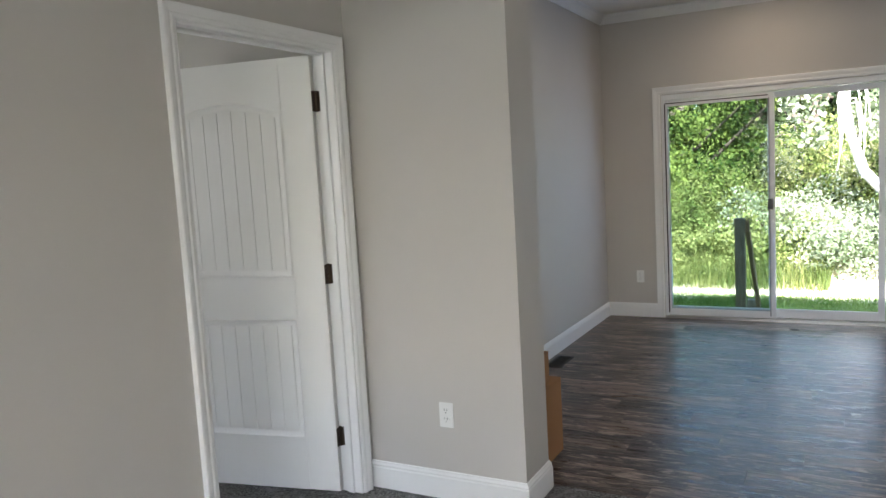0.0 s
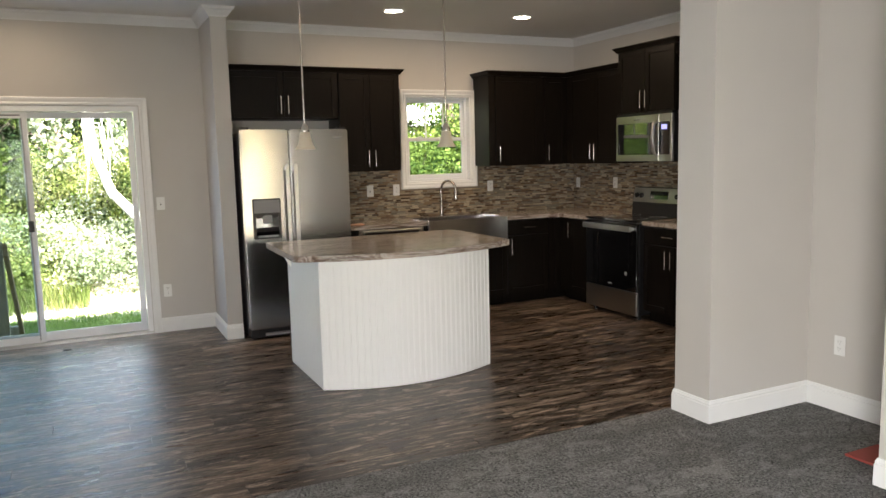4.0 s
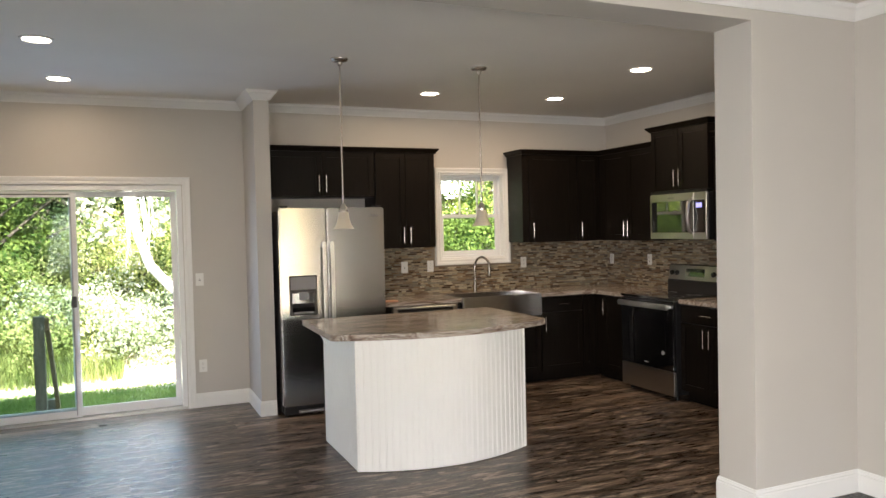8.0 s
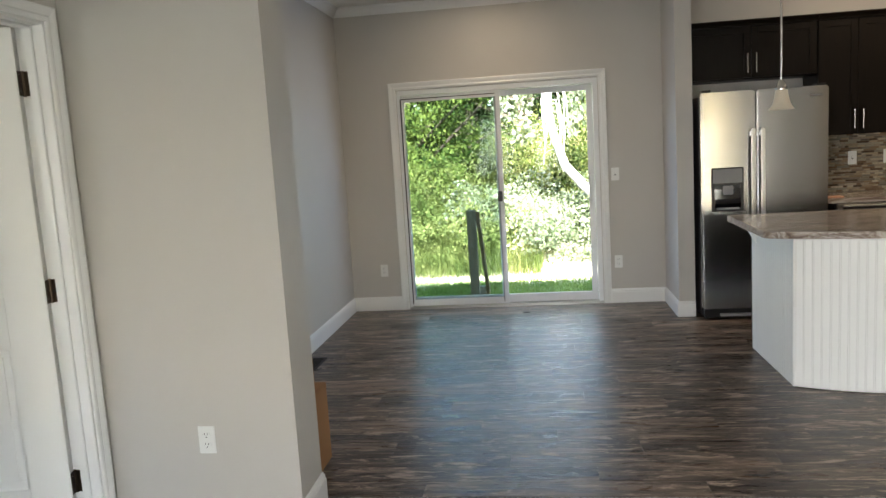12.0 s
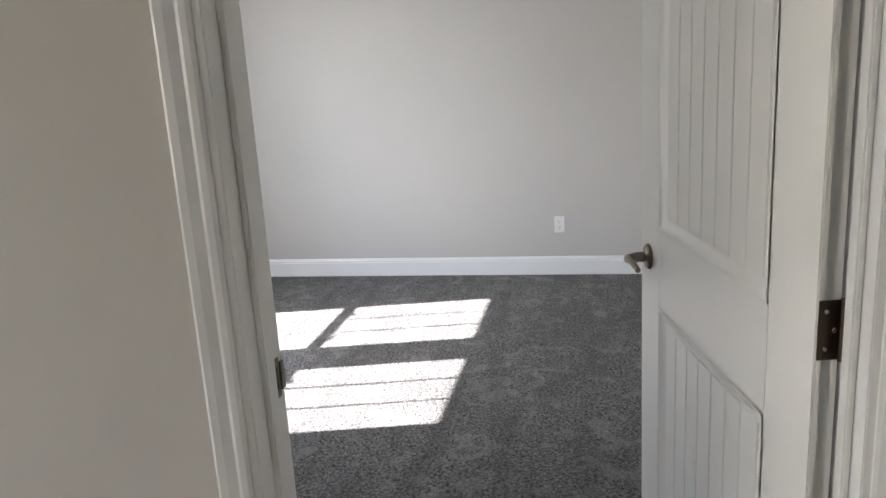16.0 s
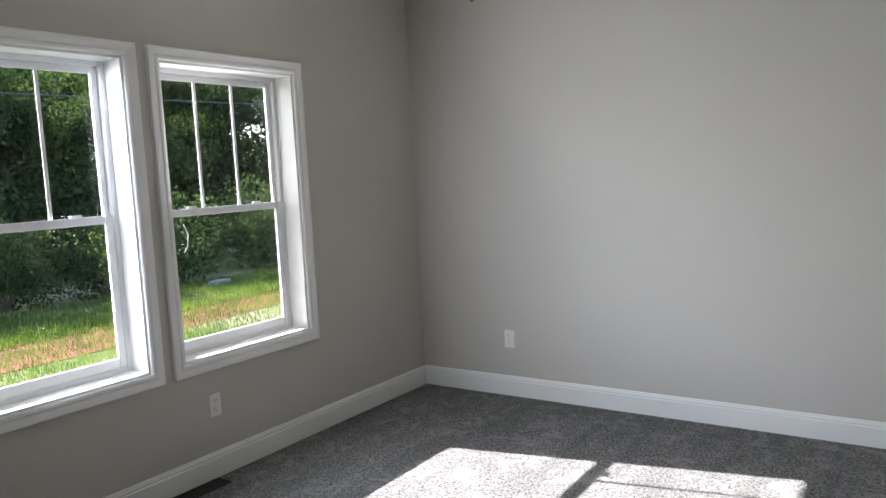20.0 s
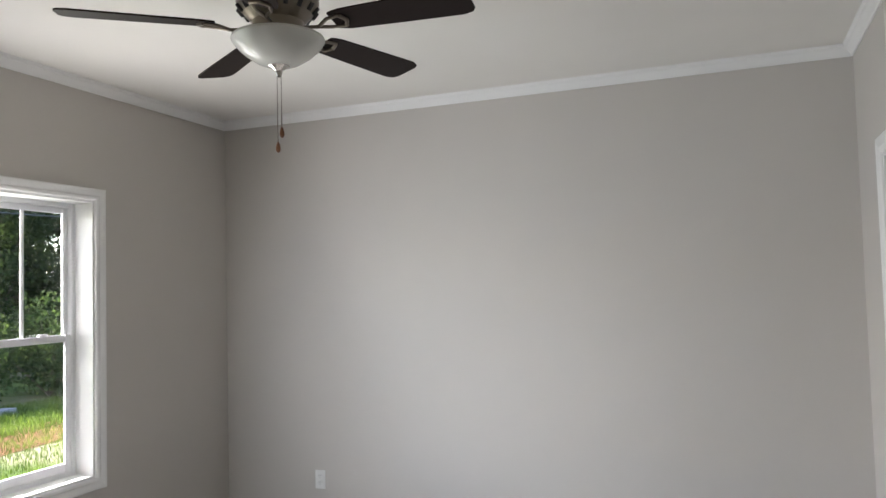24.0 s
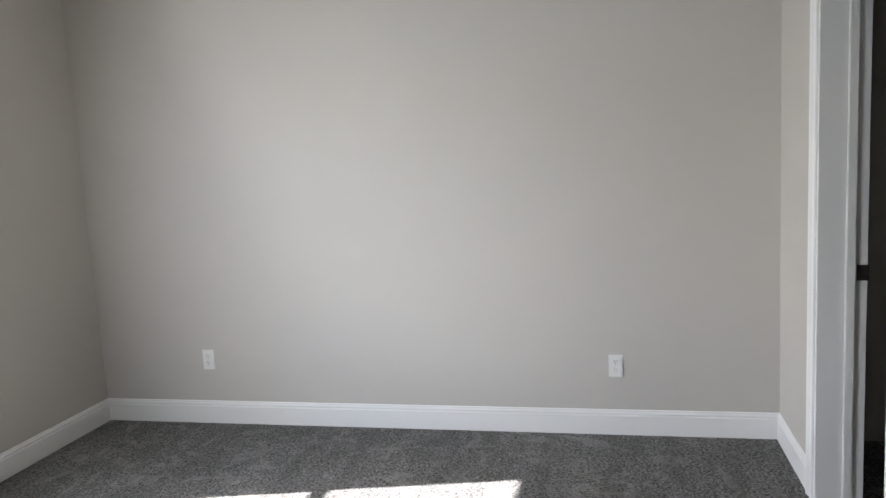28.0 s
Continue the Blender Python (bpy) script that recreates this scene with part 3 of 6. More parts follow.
def hung_window(name, axis_y, x0, x1, z0, z1, out, glass_y, label, bars=2, pane_low=None):
    """A double-hung window in a wall along x; out is the inward side."""
    pane_low = pane_low or GLASS
    w = thing(name, ((x0 + x1) / 2, axis_y, z0), label, "window", kind="structure")
    casing(w, x0, x1, z0, z1, "x", axis_y, out, sill=True, width=0.92)
    ya, yb = sorted((axis_y, glass_y))
    t = 0.012
    for a, b in ((x0, x0 + t), (x1 - t, x1)):
        part("window_jamb", box(a, b, ya, yb, z0 + t, z1 - t), TRIM, w)
    part("window_jamb", box(x0, x1, ya, yb, z1 - t, z1), TRIM, w)
    part("window_sill", box(x0, x1, ya, yb, z0, z0 + t), TRIM, w)
    s = 1 if glass_y > axis_y else -1
    fy0, fy1 = sorted((glass_y, glass_y + 0.05 * s))
    for a, b, c, d in ((x0, x0 + 0.035, z0, z1), (x1 - 0.035, x1, z0, z1), (x0 + 0.035, x1 - 0.035, z0, z0 + 0.035), (x0 + 0.035, x1 - 0.035, z1 - 0.035, z1)):
        part("window_frame", box(a, b, fy0 - 0.002, fy1, c, d), VINYLWHITE, w, bevel=0.003)
    zm = (z0 + z1) / 2
    mid = glass_y + 0.022 * s
    lower = sash(w, "lower_sash", x0 + 0.036, x1 - 0.036, *sorted((glass_y + 0.004 * s, glass_y + 0.022 * s)), z0 + 0.036, zm + 0.02, 0.035, 0.045, 0.035, VINYLWHITE, pane_low)
    upper = sash(w, "upper_sash", x0 + 0.036, x1 - 0.036, *sorted((glass_y + 0.026 * s, glass_y + 0.044 * s)), zm - 0.018, z1 - 0.036, 0.03, 0.035, 0.03, VINYLWHITE, GLASS)
    for k in range(bars):
        x = x0 + 0.07 + (x1 - x0 - 0.14) * (k + 1) / (bars + 1)
        part("grille_bar", box(x - 0.008, x + 0.008, glass_y + 0.031 * s - 0.002, glass_y + 0.031 * s + 0.004, zm + 0.015, z1 - 0.066), VINYLWHITE, upper)
    for x in ((x0 * 0.75 + x1 * 0.25), (x0 * 0.25 + x1 * 0.75)):
        part("sash_lock", box(x - 0.03, x + 0.03, *sorted((glass_y - 0.008 * s, glass_y + 0.01 * s)), zm + 0.02, zm + 0.032), VINYLWHITE, lower, bevel=0.004)
    return w


hung_window("window_kitchen", YN, 4.875, 5.625, 1.265, 2.155, -1, YN + 0.08, "small white double-hung window over the sink", pane_low=SCREENGLASS)
hung_window("window_1", YSB, -3.06, -2.21, 0.605, 2.045, 1, YSB - 0.12, "white double-hung bedroom window with a grille above")
hung_window("window_2", YSB, -2.03, -1.18, 0.605, 2.045, 1, YSB - 0.12, "white double-hung bedroom window with a grille above")
for x in (0.9, 2.15, 4.35):
    hung_window("window_front", YS0, x, x + 0.95, 0.55, 2.1, 1, YS0 - 0.09, "white double-hung front window of the living room")

# unseen window, added to go with the side fill lamp
w = thing("window_side", (-0.06, -4.7, 0.70), "wide white window added unseen in the side wall to account for the fill light", "window", kind="structure")
casing(w, -5.3, -4.1, 0.70, 2.20, "y", 0.0, 1, sill=True)
for y0, y1, z0, z1 in ((-5.3, -5.25, 0.70, 2.20), (-4.15, -4.1, 0.70, 2.20), (-5.25, -4.15, 0.70, 0.75), (-5.25, -4.15, 2.15, 2.20), (-5.25, -4.15, 1.43, 1.47)):
    part("window_frame", box(-0.09, -0.05, y0, y1, z0, z1), VINYLWHITE, w, bevel=0.003)
pane = part("pane", box(-0.073, -0.067, -5.254, -4.146, 0.746, 2.154), GLASS, w)
pane.visible_shadow = False

# ---- bedroom door ----
DOORY0, DOORY1 = -0.992, -0.085


def jamb_set(parent, axis, u0, u1, v0, v1, top, stop_at):
    """Door jambs with stops; v0 to v1 is the wall's thickness."""
    def b(a0, a1, c0, c1, z0, z1):
        return box(a0, a1, c0, c1, z0, z1) if axis == "x" else box(c0, c1, a0, a1, z0, z1)
    for a0, a1 in ((u0, u0 + 0.018), (u1 - 0.018, u1)):
        part("door_jamb", b(a0, a1, v0 - 0.004, v1 + 0.004, 0, top), TRIM, parent, bevel=0.002)
    part("door_jamb", b(u0 + 0.018, u1 - 0.018, v0 - 0.004, v1 + 0.004, top - 0.018, top), TRIM, parent, bevel=0.002)
    for a0, a1 in ((u0 + 0.018, u0 + 0.029), (u1 - 0.029, u1 - 0.018)):
        part("door_stop", b(a0, a1, stop_at, stop_at + 0.035, 0, top - 0.018), TRIM, parent, bevel=0.003)
    part("door_stop", b(u0 + 0.029, u1 - 0.029, stop_at, stop_at + 0.035, top - 0.029, top - 0.018), TRIM, parent, bevel=0.003)


frame_bed = thing("door_frame_bedroom", (-0.057, -0.545, 0), "white door frame with moulded casing", "door frame", kind="structure")
jamb_set(frame_bed, "y", DOORY0, DOORY1, -0.115, 0.0, 2.045, -0.072)
casing(frame_bed, DOORY0 + 0.004, DOORY1 - 0.006, 0, 2.04, "y", 0.0, 1, width=0.82)
casing(frame_bed, DOORY0 + 0.004, DOORY1 - 0.006, 0, 2.04, "y", -0.115, -1, width=0.82)
part("strike_plate", box(-0.105, -0.045, -0.9745, -0.9725, 0.915, 0.985, box(-0.119, -0.105, -0.9745, -0.970, 0.925, 0.975)), PEWTER, frame_bed, "pewter strike plate", bevel=0.0008)
part("strike_hole", box(-0.095, -0.078, -0.973, -0.9715, 0.93, 0.97), SLOT, frame_bed)

frame_clo = thing("door_frame_closet", (-3.115, YNB, 0), "white door frame with moulded casing", "door frame", kind="structure")
jamb_set(frame_clo, "x", -3.52, -2.71, YNB, YNB + 0.17, 2.045, YNB + 0.095)
casing(frame_clo, -3.514, -2.716, 0, 2.04, "x", YNB, -1)
part("strike_plate", box(-3.502, -3.4995, YNB + 0.135, YNB + 0.178, 0.90, 0.96), PEWTER, frame_clo, bevel=0.0008)


def panel_door(w, h, arched=True):
    """A moulded two-panel door with plank grooves, hinged at the origin and reaching along +x, 35 mm thick towards +y."""
    d = thing("interior_door", (0, 0, 0), "white moulded two-panel door with plank grooves, standing open", "door")
    st, z_low, z_mid0, z_mid1, z_top, th = 0.155, 0.262, 0.836, 1.03, h - 0.175, 0.035
    part("core", box(0.0, w, 0.010, th - 0.010, 0.012, h), DOORWHITE, d)
    for x0, x1 in ((0, st), (w - st, w)):
        part("stile", box(x0, x1, 0, th, 0.012, h), DOORWHITE, d, bevel=0.002)
    part("rail", box(st, w - st, 0.0003, th - 0.0003, 0.012, z_low), DOORWHITE, d)
    part("rail", box(st, w - st, 0.0003, th - 0.0003, z_mid0, z_mid1), DOORWHITE, d)
    arc = [(st + (w - 2 * st) * k / 16, z_top - 0.055 + 0.055 * math.sin(math.pi * k / 16)) for k in range(17)]
    bm = bmesh.new()
    ring = arc + [(w - st, h), (st, h)]
    fr = [[bm.verts.new((x, y, z)) for x, z in ring] for y in (0.0003, th - 0.0003)]
    for k in range(len(ring)):
        bm.faces.new((fr[0][k], fr[0][(k + 1) % len(ring)], fr[1][(k + 1) % len(ring)], fr[1][k]))
    bm.faces.new(fr[0])
    bm.faces.new(fr[1])
    part("top_rail", bm, DOORWHITE, d)
    # sticking: a sloped moulding round each panel, on both faces
    for y_face, s in ((0.0, 1), (th, -1)):
        for a, b in ((z_low, z_mid0), (z_mid1, None)):
            top = [(x, z) for x, z in arc] if b is None else [(st, b), (w - st, b)]
            ring = [(w - st, a), (st, a)] + top
            cx, cz = w / 2, (a + (b or z_top)) / 2
            bm = bmesh.new()
            loops = []
            for inset, depth in ((0, -0.002), (0.006, -0.003), (0.016, 0.004), (0.026, 0.0095), (0.034, 0.010)):
                loop = []
                for x, z in ring:
                    ex = inset if x < cx else -inset
                    if b is None and z > a + 0.01:
                        ex = (cx - x) / (w / 2 - st) * inset
                    ez = inset if z < cz else -inset
                    loop.append(bm.verts.new((x + ex, y_face + s * depth, z + ez)))
                loops.append(loop)
            for p, q in zip(loops, loops[1:]):
                for k in range(len(ring)):
                    bm.faces.new((p[k], p[(k + 1) % len(ring)], q[(k + 1) % len(ring)], q[k]))
            part("panel_moulding", bm, DOORWHITE, d, smooth=True)
            # raised planks with V grooves between
            n = 7
            x0, x1 = st + 0.036, w - st - 0.036
            step = (x1 - x0) / n
            for k in range(n):
                xa, xb = x0 + k * step + 0.0010, x0 + (k + 1) * step - 0.0010
                if b is None:
                    za = z_top - 0.055 - 0.036 + 0.05 * math.sin(math.pi * (xa - st) / (w - 2 * st))
                    zb = z_top - 0.055 - 0.036 + 0.05 * math.sin(math.pi * (xb - st) / (w - 2 * st))
                else:
                    za = zb = b - 0.036
                pts = [(xa, a + 0.036), (xb, a + 0.036), (xb, zb), (xa, za)]
                bm = bmesh.new()
                lo = [bm.verts.new((x, y_face + s * 0.0105, z)) for x, z in pts]
                hi = [bm.verts.new((x + (0.0025 if i in (0, 3) else -0.0025), y_face + s * 0.0072, z)) for i, (x, z) in enumerate(pts)]
                for i in range(4):
                    bm.faces.new((lo[i], lo[(i + 1) % 4], hi[(i + 1) % 4], hi[i]))
                bm.faces.new(hi)
                part("plank", bm, DOORWHITE, d)
    for y, s in ((0.0, -1), (th, 1)):
        hx, hz = w - 0.07, 0.945
        part("rosette", lathe((hx, y, hz), ((0.033, 0), (0.033, s * 0.004), (0.028, s * 0.010), (0.014, s * 0.013), (0.012, s * 0.04)), 28, axis=(0, 1, 0)), PEWTER, d, "pewter rosette", smooth=True)
        part("lever", tube([(hx, y + s * 0.04, hz), (hx, y + s * 0.055, hz), (hx - 0.02, y + s * 0.06, hz), (hx - 0.06, y + s * 0.06, hz + 0.004), (hx - 0.105, y + s * 0.057, hz - 0.006)], [0.010, 0.010, 0.010, 0.008, 0.007], 10), PEWTER, d, "pewter lever handle", smooth=True)
    part("latch_plate", box(w - 0.0005, w + 0.0015, 0.005, 0.030, 0.915, 0.975), PEWTER, d)
    for z in (0.27, 1.04, 1.82):
        hb = part("hinge", box(-0.003, -0.0005, 0.002, 0.033, z - 0.045, z + 0.045), BRONZE, d, "dark bronze hinge", bevel=0.0008)
        part("knuckle", rod((-0.004, -0.003, z - 0.047), (-0.004, -0.003, z + 0.047), 0.006), BRONZE, hb, smooth=True)
        for k in (-0.028, 0.0, 0.028):
            part("screw", lathe((-0.0035, 0.016 + (0.006 if k else -0.006), z + k), ((0.004, 0), (0.003, -0.001)), 8, axis=(1, 0, 0)), NICKEL, hb)
    return d


OPENED = 78.4
bed_door = panel_door(0.905, 2.02)
# closed, the leaf reaches from the hinge along -y with its room face on the bedroom side
bed_door.matrix_basis = pose(-0.102, -0.108, 0, 0, 0, -90 - OPENED)

for z in (0.27, 1.04, 1.82):
    part("hinge_leaf", box(-0.102, -0.070, -0.1055, -0.1025, z - 0.045, z + 0.045), BRONZE, frame_bed, "dark bronze hinge leaf", bevel=0.0006)

# ---- kitchen ----
def bar_pull(parent, p, q, out):
    """A straight bar pull from p to q, standing off the face along out."""
    p, q, out = Vector(p), Vector(q), Vector(out)
    d = (q - p).normalized()
    h = part("handle", rod(p + out * 0.03 - d * 0.012, q + out * 0.03 + d * 0.012, 0.0055, seg=10), NICKEL, parent, "brushed nickel bar pull", smooth=True)
    for k in (p + d * 0.012, q - d * 0.012):
        part("handle_post", rod(k, k + out * 0.03, 0.004, seg=8), NICKEL, h)
    return h


def shaker(parent, name, u0, u1, z0, z1, face, axis, out, pull=None, th=0.019):
    """A shaker front. axis "x": a front along x at y = face; axis "y": along y at x = face. pull: 'l', 'r' (upright) with 'b' or 't', or 'h' (flat)."""
    f = 0.055
    g = 0.0015

    def b(a0, a1, c0, c1, d0, d1):
        v0, v1 = sorted((face + out * d0, face + out * d1))
        return box(a0, a1, v0, v1, c0, c1) if axis == "x" else box(v0, v1, a0, a1, c0, c1)
    u0, u1, z0, z1 = u0 + g, u1 - g, z0 + g, z1 - g
    if z1 - z0 < 0.2:
        door = part(name, b(u0, u1, z0, z1, 0, th), ESPRESSO, parent, bevel=0.002)
    else:
        door = part(name, b(u0, u1, z0, z1, 0, th - 0.008), ESPRESSO, parent)
        for a0, a1, c0, c1 in ((u0, u0 + f, z0, z1), (u1 - f, u1, z0, z1)):
            part("stile", b(a0, a1, c0, c1, th - 0.008, th), ESPRESSO, door, bevel=0.0015)
        for c0, c1 in ((z0, z0 + f), (z1 - f, z1)):
            part("rail", b(u0 + f, u1 - f, c0, c1, th - 0.008, th - 0.0003), ESPRESSO, door)

    def pt(u, z):
        return (u, face + out * th, z) if axis == "x" else (face + out * th, u, z)
    o = (0, out, 0) if axis == "x" else (out, 0, 0)
    if pull == "h":
        m = (u0 + u1) / 2
        bar_pull(door, pt(m - 0.055, (z0 + z1) / 2), pt(m + 0.055, (z0 + z1) / 2), o)
    elif pull:
        u = u0 + 0.032 if pull[0] == "l" else u1 - 0.032
        za = z0 + 0.05 if pull[1] == "b" else z1 - 0.18
        bar_pull(door, pt(u, za), pt(u, za + 0.13), o)
    return door


def cab_crown(parent, pts, z):
    """A small stepped cornice along the front of wall cabinets."""
    for (p, q, out, m0, m1) in pts:
        prof = ((0, -0.02), (0, 0.012), (0.014, 0.016), (0.032, 0.034), (0.040, 0.040), (0.048, 0.040), (0.048, -0.02))
        part("cornice", run((*p, z), (*q, z), (0, 0, 1), (*out, 0), prof, m0, m1, by=1), ESPRESSO, parent)


CABLABEL = "espresso-stained wooden wall cabinet with shaker doors and nickel pulls"
FU = 3.79        # front of the north wall cabinets
FE = XE - 0.33   # front of the east wall cabinets

c = thing("wall_cabinet", (3.56, 4.0, 1.90), "espresso-stained wall cabinet over the refrigerator", "cabinet", "kitchen wall cabinets")
part("body", box(3.03, 4.055, FU, YN - 0.002, 1.90, 2.33), ESPRESSO, c, bevel=0.002)
shaker(c, "cabinet_door", 3.035, 3.543, 1.91, 2.325, FU, "x", -1, "rb")
shaker(c, "cabinet_door", 3.543, 4.05, 1.91, 2.325, FU, "x", -1, "lb")
cab_crown(c, [((3.03, FU - 0.019), (4.055, FU - 0.019), (0, -1), 0, 0)], 2.322)

c = thing("wall_cabinet", (4.4, 4.0, 1.40), CABLABEL, "cabinet", "kitchen wall cabinets")
part("body", box(4.058, 4.672, FU, YN - 0.002, 1.405, 2.33), ESPRESSO, c, bevel=0.002)
shaker(c, "cabinet_door", 4.06, 4.365, 1.41, 2.325, FU, "x", -1, "rb")
shaker(c, "cabinet_door", 4.365, 4.670, 1.41, 2.325, FU, "x", -1, "lb")
cab_crown(c, [((4.058, FU - 0.019), (4.672, FU - 0.019), (0, -1), 0, 1), ((4.672, FU - 0.019), (4.672, YN), (1, 0), -1, 0)], 2.322)

c = thing("wall_cabinet", (6.0, 4.0, 1.42), CABLABEL, "cabinet", "kitchen wall cabinets")
part("body", box(5.665, 6.28, FU, YN - 0.002, 1.42, 2.345), ESPRESSO, c, bevel=0.002)
shaker(c, "cabinet_door", 5.735, 6.278, 1.425, 2.34, FU, "x", -1, "lb")
cab_crown(c, [((5.665, FU - 0.019), (6.28, FU - 0.019), (0, -1), -1, 0), ((5.665, YN), (5.665, FU - 0.019), (-1, 0), 0, 1)], 2.337)

c = thing("wall_cabinet", (6.6, 4.0, 1.42), "espresso-stained corner wall cabinet", "cabinet", "kitchen wall cabinets")
part("body", prism([(6.283, FU), (FE, FU), (FE, 3.72), (XE - 0.002, 3.72), (XE - 0.002, YN - 0.002), (6.283, YN - 0.002)], 1.42, 2.345), ESPRESSO, c)
shaker(c, "cabinet_door", 6.335, FE - 0.022, 1.425, 2.34, FU, "x", -1, "lb")
cab_crown(c, [((6.283, FU - 0.019), (FE - 0.019, FU - 0.019), (0, -1), 0, -1)], 2.337)

c = thing("wall_cabinet", (6.8, 3.3, 1.42), CABLABEL, "cabinet", "kitchen wall cabinets")
part("body", box(FE, XE - 0.002, 2.845, 3.717, 1.42, 2.345), ESPRESSO, c, bevel=0.002)
shaker(c, "cabinet_door", 2.847, 3.281, 1.425, 2.34, FE, "y", -1, "rb")
shaker(c, "cabinet_door", 3.281, 3.715, 1.425, 2.34, FE, "y", -1, "lb")
cab_crown(c, [((FE - 0.019, FU - 0.019), (FE - 0.019, 2.845), (-1, 0), 1, 0)], 2.337)

c = thing("wall_cabinet", (6.78, 2.45, 1.86), "raised espresso-stained wall cabinet over the microwave", "cabinet", "kitchen wall cabinets")
FM = XE - 0.38
part("body", box(FM, XE - 0.002, 2.075, 2.842, 1.885, 2.47), ESPRESSO, c, bevel=0.002)
shaker(c, "cabinet_door", 2.078, 2.459, 1.89, 2.465, FM, "y", -1, "rb")
shaker(c, "cabinet_door", 2.459, 2.84, 1.89, 2.465, FM, "y", -1, "lb")
cab_crown(c, [((FM - 0.019, 2.842), (FM - 0.019, 2.075), (-1, 0), -1, 1), ((XE, 2.842), (FM - 0.019, 2.842), (0, 1), 0, 1), ((FM - 0.019, 2.075), (XE, 2.075), (0, -1), -1, 0)], 2.462)

c = thing("wall_cabinet", (6.8, 1.7, 1.42), CABLABEL, "cabinet", "kitchen wall cabinets")
part("body", box(FE, XE - 0.002, 1.46, 2.072, 1.42, 2.345), ESPRESSO, c, bevel=0.002)
shaker(c, "cabinet_door", 1.463, 1.766, 1.425, 2.34, FE, "y", -1, "rb")
shaker(c, "cabinet_door", 1.766, 2.07, 1.425, 2.34, FE, "y", -1, "lb")
cab_crown(c, [((FE - 0.019, 2.072), (FE - 0.019, 1.46), (-1, 0), 0, 1)], 2.337)

# base cabinets
BY, BX = 3.53, XE - 0.60
BASELABEL = "espresso-stained wooden base cabinet with shaker fronts and nickel pulls"


def base_cab(x0, x1, y0, y1, toe, at):
    b = thing("base_cabinet", at, BASELABEL, "cabinet", "kitchen base cabinets")
    part("body", box(x0, x1, y0, y1, 0.10, 0.872), ESPRESSO, b, bevel=0.002)
    part("toe_kick", box(*toe, 0, 0.10), ESPRESSO, b)
    return b


b = base_cab(4.03, 4.105, BY, YN - 0.002, (4.03, 4.105, BY + 0.07, YN - 0.002), (4.06, 3.8, 0))
b = base_cab(4.775, 5.70, BY, YN - 0.002, (4.775, 5.70, BY + 0.07, YN - 0.002), (5.24, 3.8, 0))
shaker(b, "cabinet_door", 4.778, 5.238, 0.11, 0.69, BY, "x", -1, "rt")
shaker(b, "cabinet_door", 5.238, 5.698, 0.11, 0.69, BY, "x", -1, "lt")
b = base_cab(5.703, 6.20, BY, YN - 0.002, (5.703, 6.20, BY + 0.07, YN - 0.002), (5.95, 3.8, 0))
shaker(b, "drawer_front", 5.706, 6.198, 0.715, 0.865, BY, "x", -1, "h")
shaker(b, "cabinet_door", 5.706, 6.198, 0.11, 0.71, BY, "x", -1, "lt")
b = base_cab(6.203, XE - 0.002, BY, YN - 0.002, (6.203, XE - 0.002, BY + 0.07, YN - 0.002), (6.5, 3.8, 0))
shaker(b, "cabinet_door", 6.206, BX - 0.025, 0.11, 0.865, BY, "x", -1)
b = base_cab(BX, XE - 0.002, 2.975, 3.527, (BX + 0.07, XE - 0.002, 2.975, 3.527), (6.7, 3.2, 0))
shaker(b, "cabinet_door", 2.978, 3.35, 0.11, 0.865, BX, "y", -1, "rt")
b = base_cab(BX, XE - 0.002, 1.53, 2.205, (BX + 0.07, XE - 0.002, 1.53, 2.205), (6.7, 1.8, 0))
shaker(b, "drawer_front", 1.533, 2.202, 0.715, 0.865, BX, "y", -1, "h")
shaker(b, "cabinet_door", 1.533, 1.866, 0.11, 0.71, BX, "y", -1, "rt")
shaker(b, "cabinet_door", 1.866, 2.202, 0.11, 0.71, BX, "y", -1, "lt")

# worktops
LAMLABEL = "glossy brown-and-grey streaked laminate worktop"
CY, CX = 3.49, XE - 0.64
bm = prism([(4.02, CY), (4.80, CY), (4.80, 3.93), (5.68, 3.93), (5.68, CY), (CX, CY), (CX, 2.975), (XE - 0.012, 2.975), (XE - 0.012, YN - 0.012), (4.02, YN - 0.012)], 0.874, 0.912)
single("worktop", bm, LAMINATE, LAMLABEL, "worktop", bevel=0.004)
single("worktop", box(CX, XE - 0.012, 1.44, 2.205, 0.874, 0.912), LAMINATE, LAMLABEL, "worktop", bevel=0.004)

# apron sink and tap
sk = thing("apron_sink", (5.24, 3.7, 0.7), "stainless steel farmhouse sink with an apron front", "sink")
X0, X1, Y0, Y1 = 4.803, 5.677, 3.455, 3.927
part("apron", box(X0, X1, Y0, Y0 + 0.02, 0.695, 0.918), STEEL, sk, bevel=0.006)
for nm, q in (("side_wall", (X0, X0 + 0.015, Y0 + 0.02, Y1)), ("side_wall", (X1 - 0.015, X1, Y0 + 0.02, Y1)), ("back_wall", (X0 + 0.015, X1 - 0.015, Y1 - 0.015, Y1))):
    part(nm, box(*q, 0.71, 0.917), STEEL, sk)
part("bowl_floor", box(X0 + 0.015, X1 - 0.015, Y0 + 0.02, Y1 - 0.015, 0.70, 0.712), STEEL, sk)
part("drain", lathe((5.24, 3.7, 0.712), ((0.045, 0), (0.045, 0.003), (0.03, 0.001)), 20), NICKEL, sk)

